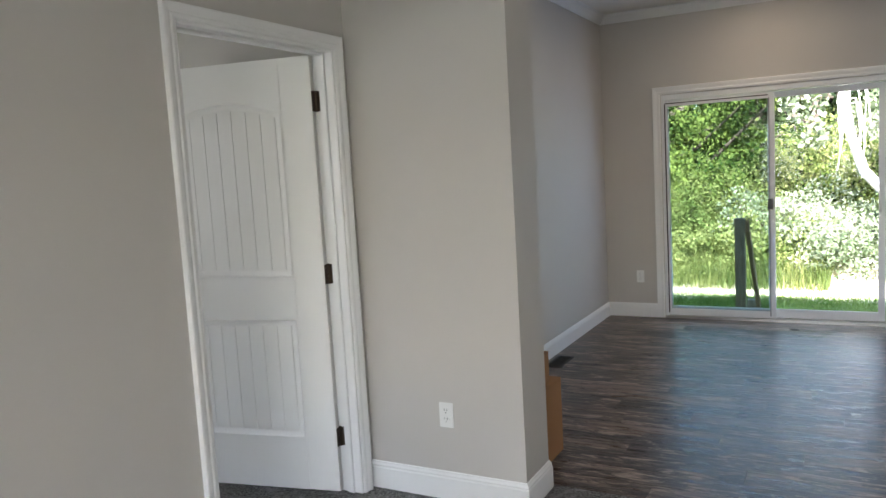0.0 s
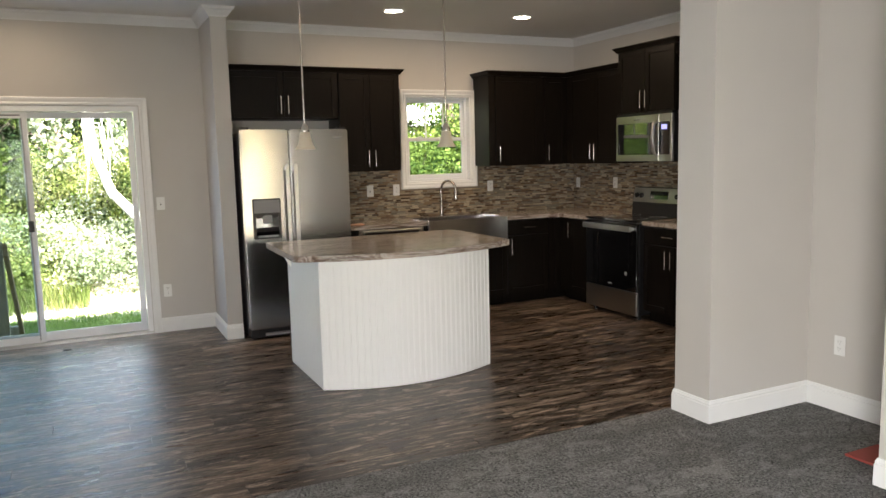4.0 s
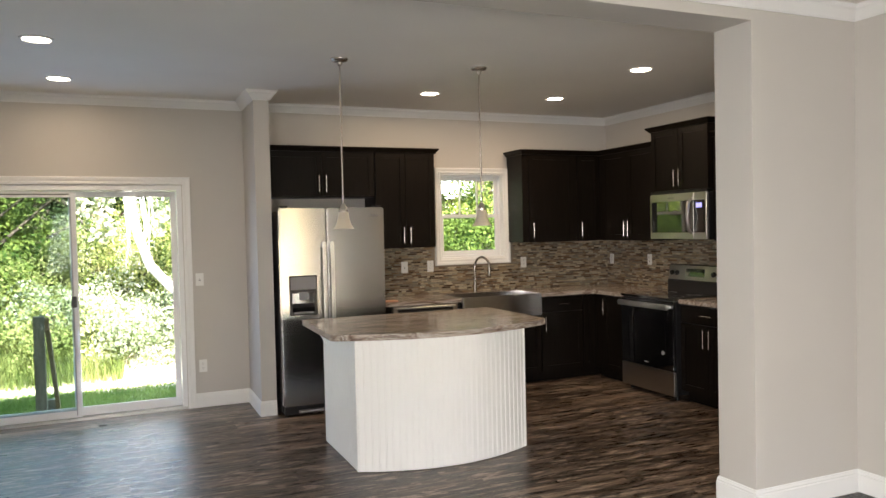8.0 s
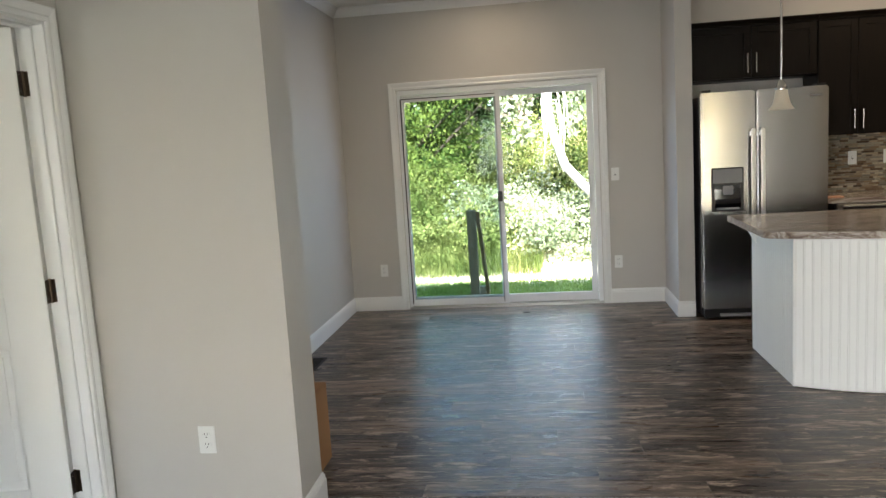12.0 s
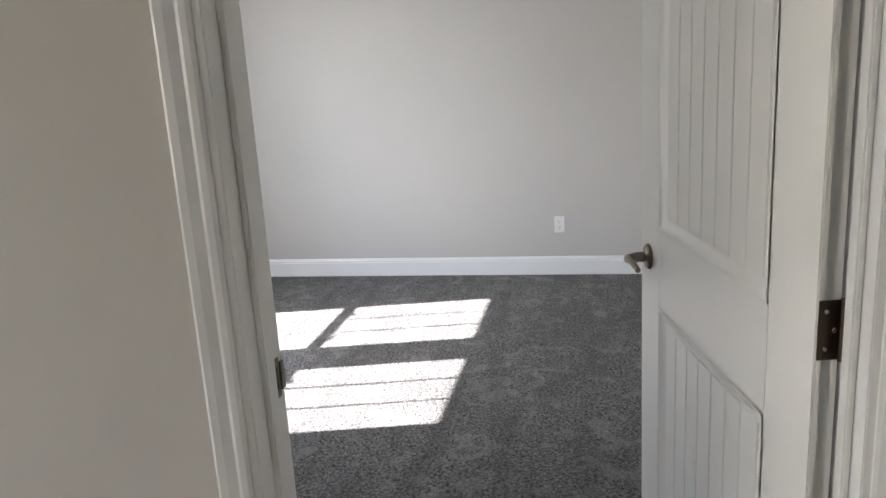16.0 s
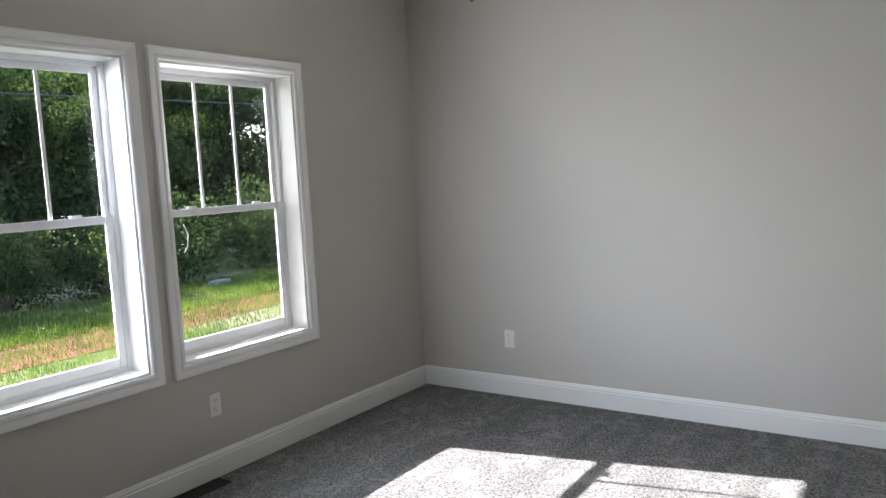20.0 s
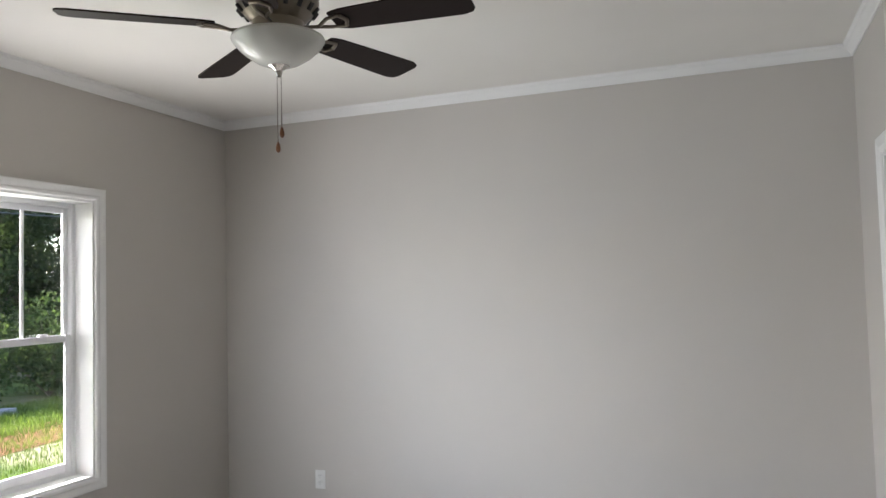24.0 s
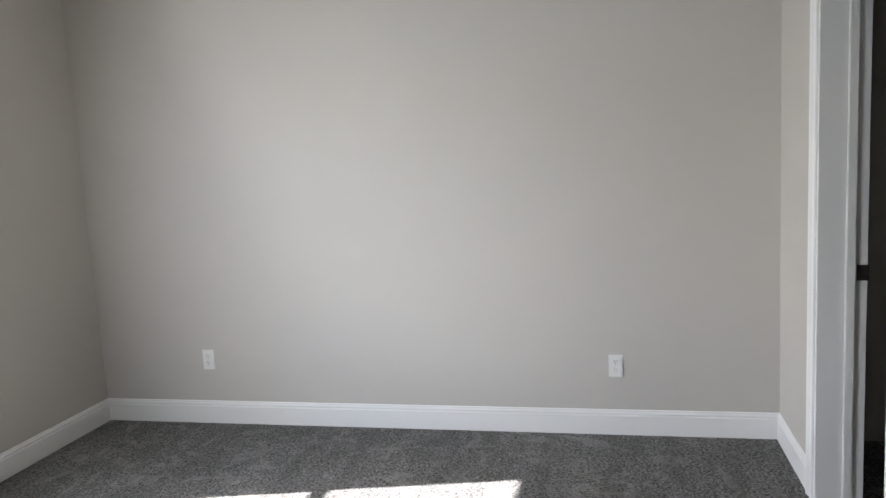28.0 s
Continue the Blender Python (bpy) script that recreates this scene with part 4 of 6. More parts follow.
tap = thing("kitchen_tap", (5.21, 4.02, 0.912), "brushed nickel pull-down kitchen tap", "tap")
part("base", lathe((5.21, 4.02, 0.912), ((0.028, 0), (0.028, 0.006), (0.020, 0.014), (0.018, 0.10), (0.014, 0.11)), 20), NICKEL, tap, smooth=True)
arc = [(5.21, 4.02, 1.0), (5.21, 4.02, 1.18)] + [(5.21 + 0.045 * (1 - math.cos(math.pi * k / 10)), 4.02 - 0.08 * (1 - math.cos(math.pi * k / 10)), 1.18 + 0.10 * math.sin(math.pi * k / 10)) for k in range(1, 11)]
part("spout", tube(arc, 0.012), NICKEL, tap, smooth=True)
part("spray_head", tube([(5.30, 3.86, 1.18), (5.30, 3.86, 1.15), (5.298, 3.862, 1.09)], [0.014, 0.017, 0.019], 14), NICKEL, tap, smooth=True)
part("lever", tube([(5.228, 4.02, 0.97), (5.26, 4.015, 0.985), (5.295, 4.005, 1.03)], [0.009, 0.007, 0.006]), NICKEL, tap, smooth=True)

# dishwasher
dw = thing("dishwasher", (4.44, 3.8, 0), "black dishwasher with a stainless bar handle", "dishwasher")
part("body", box(4.108, 4.772, BY + 0.01, YN - 0.01, 0.10, 0.872), BLACK, dw)
part("door", box(4.112, 4.768, BY - 0.03, BY + 0.01, 0.12, 0.77), BLACK, dw, bevel=0.004)
part("control_panel", box(4.112, 4.768, BY - 0.03, BY + 0.01, 0.772, 0.868), STEEL, dw, "stainless control strip", bevel=0.004)
part("recess", box(4.16, 4.72, BY - 0.032, BY - 0.029, 0.79, 0.845), BLACK, dw)
part("handle", rod((4.15, BY - 0.055, 0.85), (4.73, BY - 0.055, 0.85), 0.009), STEELH, dw, smooth=True)
part("toe_panel", box(4.112, 4.768, BY + 0.05, BY + 0.06, 0, 0.10), BLACK, dw)

# refrigerator
fr = thing("refrigerator", (3.53, 3.8, 0), "stainless steel side-by-side refrigerator with a water dispenser", "refrigerator")
RF = 3.33
part("cabinet", box(3.045, 3.985, RF + 0.075, YN - 0.03, 0.03, 1.765), BLACK, fr, "dark grey painted side", bevel=0.006)
dl = part("freezer_door", box(3.045, 3.452, RF, RF + 0.07, 0.09, 1.79), STEEL, fr, bevel=0.012)
dr = part("fridge_door", box(3.460, 3.985, RF, RF + 0.07, 0.09, 1.79), STEEL, fr, bevel=0.012)
for x, dd in ((3.422, dl), (3.492, dr)):
    h = part("handle", box(x - 0.016, x + 0.016, RF - 0.062, RF - 0.038, 0.72, 1.50), STEELH, dd, "long flat stainless handle", bevel=0.008)
    for z in (0.76, 1.46):
        part("handle_post", box(x - 0.011, x + 0.011, RF - 0.04, RF + 0.002, z - 0.018, z + 0.018), STEELH, h, bevel=0.004)
part("hinge_cover", box(3.06, 3.13, RF + 0.02, RF + 0.11, 1.79, 1.81), BLACK, fr, bevel=0.004)
part("hinge_cover", box(3.90, 3.97, RF + 0.02, RF + 0.11, 1.79, 1.81), BLACK, fr, bevel=0.004)
part("toe_grille", box(3.06, 3.97, RF + 0.03, RF + 0.06, 0.015, 0.085), BLACK, fr, bevel=0.003)
for x in (3.09, 3.94):
    part("foot", rod((x, RF + 0.08, 0), (x, RF + 0.08, 0.04), 0.02), BLACK, fr)
dsp = part("dispenser", box(3.120, 3.360, RF - 0.008, RF + 0.001, 0.87, 1.21), BLACK, dl, "glossy black dispenser with a grey control panel", bevel=0.006)
part("dispenser_panel", box(3.130, 3.350, RF - 0.011, RF - 0.007, 1.09, 1.20), LOGO, dsp, bevel=0.002)
part("dispenser_niche", box(3.142, 3.338, RF - 0.010, RF - 0.007, 0.895, 1.08), BLACKGLASS, dsp, bevel=0.002)
part("paddle", box(3.200, 3.280, RF - 0.024, RF - 0.009, 1.00, 1.07), LOGO, dsp, bevel=0.006)
part("drip_tray", box(3.155, 3.325, RF - 0.022, RF - 0.009, 0.885, 0.90), LOGO, dsp, bevel=0.003)
part("logo_bar", box(3.845, 3.935, RF - 0.0022, RF - 0.0005, 1.715, 1.728), LOGO, dr)
part("label_sheet", box(3.18, 3.42, RF - 0.002, RF + 0.028, 0.03, 0.05), LOGO, fr)

# range
rg = thing("range", (6.55, 2.59, 0), "black electric range with stainless handle, drawer and backguard", "range")
R0, R1, RX = 2.215, 2.968, 6.275
part("body", box(RX + 0.03, XE - 0.03, R0, R1, 0.05, 0.895), BLACK, rg, bevel=0.004)
ct = part("cooktop", box(RX, XE - 0.09, R0 - 0.004, R1 + 0.004, 0.897, 0.917), BLACKGLASS, rg, "black glass cooktop", bevel=0.004)
for x, y, r in ((6.42, 2.40, 0.10), (6.42, 2.79, 0.075), (6.68, 2.40, 0.075), (6.68, 2.79, 0.10)):
    part("burner_ring", lathe((x, y, 0.9168), ((r, 0), (r, 0.0006), (r - 0.004, 0.0006), (r - 0.004, 0)), 32), LOGO, ct)
od = part("oven_door", box(RX, RX + 0.03, R0 + 0.003, R1 - 0.003, 0.265, 0.885), BLACKGLASS, rg, "black glass oven door", bevel=0.004)
part("door_window", box(RX - 0.002, RX + 0.001, R0 + 0.11, R1 - 0.11, 0.40, 0.73), BLACKGLASS, od)
h = part("oven_handle", box(RX - 0.062, RX - 0.034, R0 + 0.02, R1 - 0.02, 0.815, 0.865), STEELH, od, "broad stainless handle", bevel=0.009)
for y in (R0 + 0.05, R1 - 0.05):
    part("handle_post", box(RX - 0.036, RX + 0.004, y - 0.014, y + 0.014, 0.828, 0.854), STEELH, h, bevel=0.003)
part("logo_bar", box(RX - 0.0032, RX - 0.001, 2.56, 2.62, 0.30, 0.312), LOGO, od)
part("sticker", lathe((RX - 0.0005, 2.36, 0.42), ((0.02, 0), (0.02, -0.0015), (0.012, -0.0016)), 20, axis=(1, 0, 0)), LOGO, od)
part("drawer", box(RX + 0.002, RX + 0.03, R0 + 0.003, R1 - 0.003, 0.045, 0.258), STEELH, rg, "stainless drawer front", bevel=0.004)
bg = part("backguard", run((XE - 0.03, R0, 0.917), (XE - 0.03, R1, 0.917), (0, 0, 1), (-1, 0, 0), ((0, 0), (0, 0.08), (0.10, 0.075), (0.11, 0.07), (0.25, 0.045), (0.262, 0.03), (0.262, 0))), BLACK, rg, "backguard with a stainless control face")
part("control_face", run((XE - 0.03, R0 + 0.005, 0.917), (XE - 0.03, R1 - 0.005, 0.917), (0, 0, 1), (-1, 0, 0), ((0.115, 0.06), (0.115, 0.0735), (0.255, 0.049), (0.255, 0.04))), STEELH, bg, "stainless control face")
part("clock_display", run((XE - 0.03, 2.47, 0.917), (XE - 0.03, 2.72, 0.917), (0, 0, 1), (-1, 0, 0), ((0.15, 0.06), (0.15, 0.0695), (0.225, 0.0565), (0.225, 0.05))), BLACKGLASS, bg)
for y in (2.275, 2.345, 2.84, 2.91):
    part("knob", lathe((XE - 0.09, y, 1.10), ((0.024, 0), (0.023, -0.022), (0.018, -0.026)), 20, axis=(1, 0, 0.18)), BLACK, bg, smooth=True)
for y in (R0 + 0.06, R1 - 0.06):
    part("foot", rod((RX + 0.08, y, 0), (RX + 0.08, y, 0.05), 0.018), BLACK, rg)
    part("foot", rod((XE - 0.12, y, 0), (XE - 0.12, y, 0.05), 0.018), BLACK, rg)

# microwave
mw = thing("microwave", (6.75, 2.46, 1.46), "stainless over-the-range microwave with a curved handle", "microwave")
MX = XE - 0.42
part("body", box(MX + 0.03, XE - 0.003, 2.078, 2.84, 1.437, 1.862), BLACK, mw, bevel=0.003)
md = part("door", box(MX, MX + 0.03, 2.245, 2.84, 1.44, 1.86), STEELH, mw, "stainless door with a dark window", bevel=0.005)
part("door_window", box(MX - 0.003, MX + 0.001, 2.249, 2.812, 1.50, 1.79), BLACKGLASS, md, bevel=0.002)
part("control_panel", box(MX, MX + 0.03, 2.078, 2.242, 1.44, 1.86), STEELH, mw, bevel=0.004)
part("key_pad", box(MX - 0.003, MX + 0.001, 2.10, 2.239, 1.50, 1.79), BLACKGLASS, mw, bevel=0.002)
part("display", box(MX - 0.0042, MX - 0.001, 2.135, 2.205, 1.722, 1.765), CLOCKBLUE, mw, "lit blue clock display")
part("handle", tube([(MX, 2.27, 1.80), (MX - 0.04, 2.268, 1.77), (MX - 0.055, 2.267, 1.65), (MX - 0.04, 2.268, 1.53), (MX, 2.27, 1.49)], [0.014, 0.016, 0.018, 0.016, 0.014], 12), STEELH, md, "curved stainless handle", smooth=True)
part("logo_bar", box(MX - 0.002, MX + 0.0005, 2.50, 2.58, 1.815, 1.826), LOGO, md)
part("vent_grille", box(MX + 0.006, MX + 0.03, 2.085, 2.835, 1.863, 1.884), BLACK, mw)

# island
isl = thing("kitchen_island", (3.82, 2.1, 0), "white beadboard kitchen island with a bowed front", "kitchen island")
IX0, IX1, IYF, IYB, BOW = 3.20, 4.445, 1.675, 2.50, 0.165


def bow(x, y, amount=BOW, x0=IX0, x1=IX1):
    k = (x - x0) / (x1 - x0)
    return y - amount * 4 * k * (1 - k)


outline = [(IX0 + (IX1 - IX0) * k / 24, bow(IX0 + (IX1 - IX0) * k / 24, IYF)) for k in range(25)]
part("body", prism(outline + [(IX1, IYB), (IX0, IYB)], 0.005, 0.868), ISLANDWHITE, isl)
# beadboard strips round the front and sides, each a narrow board with an eased bead
n = 30
for k in range(n):
    xa, xb = IX0 + (IX1 - IX0) * k / n, IX0 + (IX1 - IX0) * (k + 1) / n
    pa, pb = Vector((xa, bow(xa, IYF), 0)), Vector((xb, bow(xb, IYF), 0))
    d = (pb - pa).normalized()
    o = Vector((d.y, -d.x, 0))
    L = (pb - pa).length
    prof = ((0.0, 0), (0.0, 0.003), (0.002, 0.005), (0.005, 0.0064), (0.008, 0.0052), (0.009, 0.004), (0.0105, 0.0062), (L - 0.0015, 0.0062), (L, 0.003), (L, 0))
    part("beadboard", run(pa + Vector((0, 0, 0.004)), pa + Vector((0, 0, 0.862)), d, o, prof), ISLANDWHITE, isl)
for x, s in ((IX0, -1), (IX1, 1)):
    m = 20
    L = (IYB - IYF) / m
    for k in range(m):
        prof = ((0.0, 0), (0.0, 0.003), (0.002, 0.005), (0.005, 0.0064), (0.008, 0.0052), (0.009, 0.004), (0.0105, 0.0062), (L - 0.0015, 0.0062), (L, 0.003), (L, 0))
        part("beadboard", run((x, IYF + k * L, 0.004), (x, IYF + k * L, 0.862), (0, 1, 0), (s, 0, 0), prof), ISLANDWHITE, isl)
for x in (IX0, IX1):
    part("corner_bead", box(x - 0.011, x + 0.011, IYF - 0.012, IYF + 0.010, 0.003, 0.864), ISLANDWHITE, isl, bevel=0.004)
part("toe_panel", box(IX0 - 0.005, IX1 + 0.005, IYB, IYB + 0.02, 0.10, 0.868), ESPRESSO, isl)
part("support_bracket", run((3.198, 2.40, 0.868), (3.198, 2.43, 0.868), (0, 0, -1), (-1, 0, 0), ((0, 0), (0, 0.06), (0.03, 0.055), (0.10, 0.02), (0.14, 0))), ISLANDWHITE, isl)
TX0, TX1, TYF, TYB = 3.045, 4.665, 1.70, 2.66
top = [(TX0 + 0.03, TYB)] + [(TX0 + 0.0, TYF + 0.03)]
top += [(TX0 + 0.02 + (TX1 - TX0 - 0.04) * k / 28, bow(TX0 + 0.02 + (TX1 - TX0 - 0.04) * k / 28, TYF, 0.215, TX0, TX1)) for k in range(29)]
top += [(TX1, TYF + 0.03), (TX1, TYB - 0.03), (TX1 - 0.03, TYB)]
single("island_worktop", prism(top, 0.870, 0.910), LAMINATE, "bow-fronted brown-and-grey streaked laminate worktop on the island", "worktop", bevel=0.008)


# ---- lamps ----
def pendant(x, y, z_shade):
    p = thing("pendant_lamp", (x, y, H), "pendant lamp with a nickel rod and a bell-shaped cream glass shade", "pendant lamp", "pendants over the island")
    part("canopy", lathe((x, y, H), ((0.062, 0), (0.062, -0.006), (0.052, -0.018), (0.02, -0.026), (0.012, -0.05)), 28), NICKEL, p, smooth=True)
    part("rod", rod((x, y, H - 0.03), (x, y, z_shade + 0.17), 0.0065), NICKEL, p, smooth=True)
    part("socket_cup", lathe((x, y, z_shade), ((0.010, 0.18), (0.022, 0.165), (0.030, 0.14), (0.034, 0.118), (0.030, 0.110)), 24), NICKEL, p, smooth=True)
    part("shade", lathe((x, y, z_shade), ((0.030, 0.125), (0.036, 0.115), (0.042, 0.07), (0.054, 0.03), (0.074, 0.0), (0.071, 0.0), (0.050, 0.03), (0.038, 0.07), (0.032, 0.11)), 32), SHADEGLASS, p, "cream glass bell shade", smooth=True)
    return p


pendant(3.27, 2.13, 1.60)
pendant(4.35, 2.10, 1.60)


def downlight(x, y, watts=1.35, top=H):
    d = thing("recessed_light", (x, y, top), "round recessed ceiling light, switched on", "ceiling light", "recessed lights")
    part("trim_ring", lathe((x, y, top), ((0.098, 0), (0.098, -0.006), (0.086, -0.010), (0.076, -0.004), (0.074, 0)), 36), TRIM, d, smooth=True)
    part("lens", lathe((x, y, top), ((0.075, -0.001), (0.075, -0.004), (0.05, -0.0055), (0.01, -0.006)), 32), LAMPGLOW, d, smooth=True)
    data = bpy.data.lights.new("recessed_lamp", "AREA")
    data.shape, data.size, data.energy, data.color = "DISK", 0.14, watts, (1.0, 0.74, 0.48)
    lamp = new("recessed_lamp", data)
    lamp.matrix_world = look((x, y, top - 0.02), (x, y + 0.001, 0))


for x, y in ((1.38, 2.17), (1.42, 3.40), (4.40, 3.19), (5.65, 3.10), (5.60, 1.76)):
    downlight(x, y, 0.45 if x < 2 else 0.85)

# ---- fireplace ----
CB0, CB1 = -3.05, -0.95
nz0, nz1 = 1.60, 2.45
bm = bmesh.new()
box(5.0, 5.72, CB0, CB1, 0, nz0, bm)
box(5.0, 5.72, CB0, CB1, nz1, H, bm)
box(5.0, 5.72, CB0, CB0 + 0.2, nz0, nz1, bm)
box(5.0, 5.72, CB1 - 0.2, CB1, nz0, nz1, bm)
box(5.25, 5.72, CB0 + 0.2, CB1 - 0.2, nz0, nz1, bm)
single("wall_chimney_breast", bm, WALL, "greige chimney breast with a recessed niche", "wall", kind="structure")
for p, q, o, a, b in (((5.72, CB1), (5.0, CB1), (0, 1), 1, 1), ((5.0, CB1), (5.0, CB1 - 0.17), (-1, 0), -1, 0)):
    base_run("", p, q, o, a, b)
fp = thing("fireplace_surround", (4.95, -2.0, 0), "white painted fireplace surround with panelled pilasters and a mantel", "fireplace")
for y0 in (-1.36, -2.87):
    pl = part("pilaster", box(4.925, 5.0, y0, y0 + 0.23, 0, 1.19), TRIM, fp, bevel=0.003)
    part("plinth", box(4.912, 4.926, y0 - 0.008, y0 + 0.238, 0, 0.16), TRIM, pl, bevel=0.004)
    for z0, z1 in ((0.19, 0.58), (0.61, 1.0), (1.04, 1.16)):
        part("raised_panel", run((4.925, y0 + 0.04, z0), (4.925, y0 + 0.04, z1), (0, 1, 0), (-1, 0, 0), ((0, 0), (0.008, 0.008), (0.02, 0.004), (0.03, 0.009), (0.12, 0.009), (0.13, 0.004), (0.142, 0.008), (0.15, 0))), TRIM, pl)
    part("corbel", run((4.925, y0 + 0.03, 1.33), (4.925, y0 + 0.20, 1.33), (0, 0, -1), (-1, 0, 0), ((0, 0), (0, 0.12), (0.03, 0.115), (0.06, 0.085), (0.09, 0.055), (0.12, 0.055), (0.15, 0.03), (0.16, 0))), TRIM, fp)
part("frieze", box(4.93, 5.0, -2.87, -1.13, 1.19, 1.33), TRIM, fp)
for k in range(58):
    y = -2.86 + k * 0.03
    part("dentil", tube([(4.926, y, 1.225), (4.922, y + 0.012, 1.24), (4.926, y + 0.022, 1.255)], 0.008, 6), TRIM, fp)
part("lintel", box(4.94, 5.0, -2.64, -1.36, 0.95, 1.19), TRIM, fp)
part("mantel_shelf", run((5.0, -2.95, 1.33), (5.0, -1.05, 1.33), (0, 0, 1), (-1, 0, 0), ((0, 0), (0, 0.13), (0.012, 0.135), (0.02, 0.15), (0.03, 0.18), (0.05, 0.185), (0.056, 0.18), (0.056, 0))), TRIM, fp)
part("firebox_face", box(4.975, 5.0, -2.64, -1.36, 0.0, 0.95), SLATE, fp, "dark slate facing")
single("hearth", box(4.55, 4.91, -3.0, -1.06, 0.0, 0.02), SLATE, "low dark slate hearth on the carpet", "hearth", bevel=0.003)
single("red_tile", box(5.17, 5.42, -0.84, -0.66, 0.0, 0.012), BRICKRED, "flat brick-red tile lying on the carpet", "tile", bevel=0.003)

# ---- ceiling fan ----
FX, FY = -2.131, -1.846
fan = thing("ceiling_fan", (FX, FY, HB), "ceiling fan with five dark blades and a frosted glass bowl", "ceiling fan")
part("canopy", lathe((FX, FY, HB), ((0.075, 0), (0.075, -0.02), (0.05, -0.055), (0.02, -0.06)), 32), PEWTER, fan, smooth=True)
part("downrod", rod((FX, FY, HB - 0.05), (FX, FY, HB - 0.16), 0.014), PEWTER, fan, smooth=True)
ZB = 2.395
mot = part("motor_housing", lathe((FX, FY, ZB), ((0.04, 0.20), (0.09, 0.185), (0.125, 0.165), (0.135, 0.145), (0.135, 0.09), (0.128, 0.075), (0.105, 0.05), (0.085, 0.03), (0.085, -0.005)), 40), PEWTER, fan, "antique pewter motor housing with vent slots", smooth=True)
for k in range(16):
    a = 2 * math.pi * k / 16
    c, s = math.cos(a), math.sin(a)
    p = [(FX + r * c, FY + r * s, z) for r, z in ((0.131, ZB + 0.078), (0.1145, ZB + 0.056))]
    part("vent_slot", tube(p, 0.008, 6), SLOT, mot)
part("light_kit_neck", lathe((FX, FY, ZB), ((0.075, 0.0), (0.06, -0.02), (0.095, -0.03), (0.13, -0.035)), 36), PEWTER, fan, smooth=True)
part("glass_bowl", lathe((FX, FY, ZB), ((0.142, -0.018), (0.150, -0.022), (0.152, -0.030), (0.138, -0.050), (0.112, -0.075), (0.075, -0.100), (0.045, -0.112), (0.02, -0.115)), 44), FROST, fan, "frosted white glass bowl", smooth=True)
part("finial", lathe((FX, FY, ZB), ((0.03, -0.108), (0.036, -0.114), (0.022, -0.122), (0.012, -0.13), (0.010, -0.142), (0.004, -0.15)), 20), NICKEL, fan, smooth=True)
for k in range(5):
    a = radians(92.5 + 72 * k)
    c, s = math.cos(a), math.sin(a)
    turn = Matrix.Translation((FX, FY, ZB + 0.012)) @ Matrix.Rotation(a, 4, "Z") @ Matrix.Rotation(radians(-11), 4, "X")
    half = [(0.20, 0.045), (0.24, 0.057), (0.40, 0.064), (0.55, 0.070), (0.62, 0.072), (0.648, 0.063), (0.660, 0.044)]
    ring = [(x, y) for x, y in half] + [(x, -y) for x, y in reversed(half)]
    bm = prism(ring, -0.003, 0.003)
    bmesh.ops.transform(bm, matrix=turn, verts=bm.verts)
    bl = part("blade", bm, BLADE, fan, "dark stained wooden blade", bevel=0.001)
    arm = tube([turn @ Vector(p) for p in ((0.10, 0, -0.010), (0.15, 0.0, -0.016), (0.19, 0.025, -0.008), (0.235, 0.03, -0.005))], 0.006, 8)
    tube([turn @ Vector(p) for p in ((0.15, 0.0, -0.016), (0.19, -0.025, -0.008), (0.235, -0.03, -0.005))], 0.006, 8, arm)
    tube([turn @ Vector(p) for p in ((0.235, 0.03, -0.006), (0.25, 0.0, -0.006), (0.235, -0.03, -0.006))], 0.007, 8, arm)
    part("blade_iron", arm, PEWTER, bl, smooth=True)
for dx, dy, ln in ((-0.006, 0.004, 0.20), (0.005, -0.004, 0.25)):
    top = (FX + dx, FY + dy, ZB - 0.118)
    ch = part("pull_chain", tube([top, (top[0], top[1], top[2] - ln)], 0.0016, 6), NICKEL, fan)
    part("pull_bobble", lathe((top[0], top[1], top[2] - ln), ((0.002, 0.004), (0.004, 0.0), (0.0072, -0.012), (0.0082, -0.020), (0.006, -0.028), (0.002, -0.031)), 16), BOBBLE, ch, "turned red-brown wooden bobble", smooth=True)


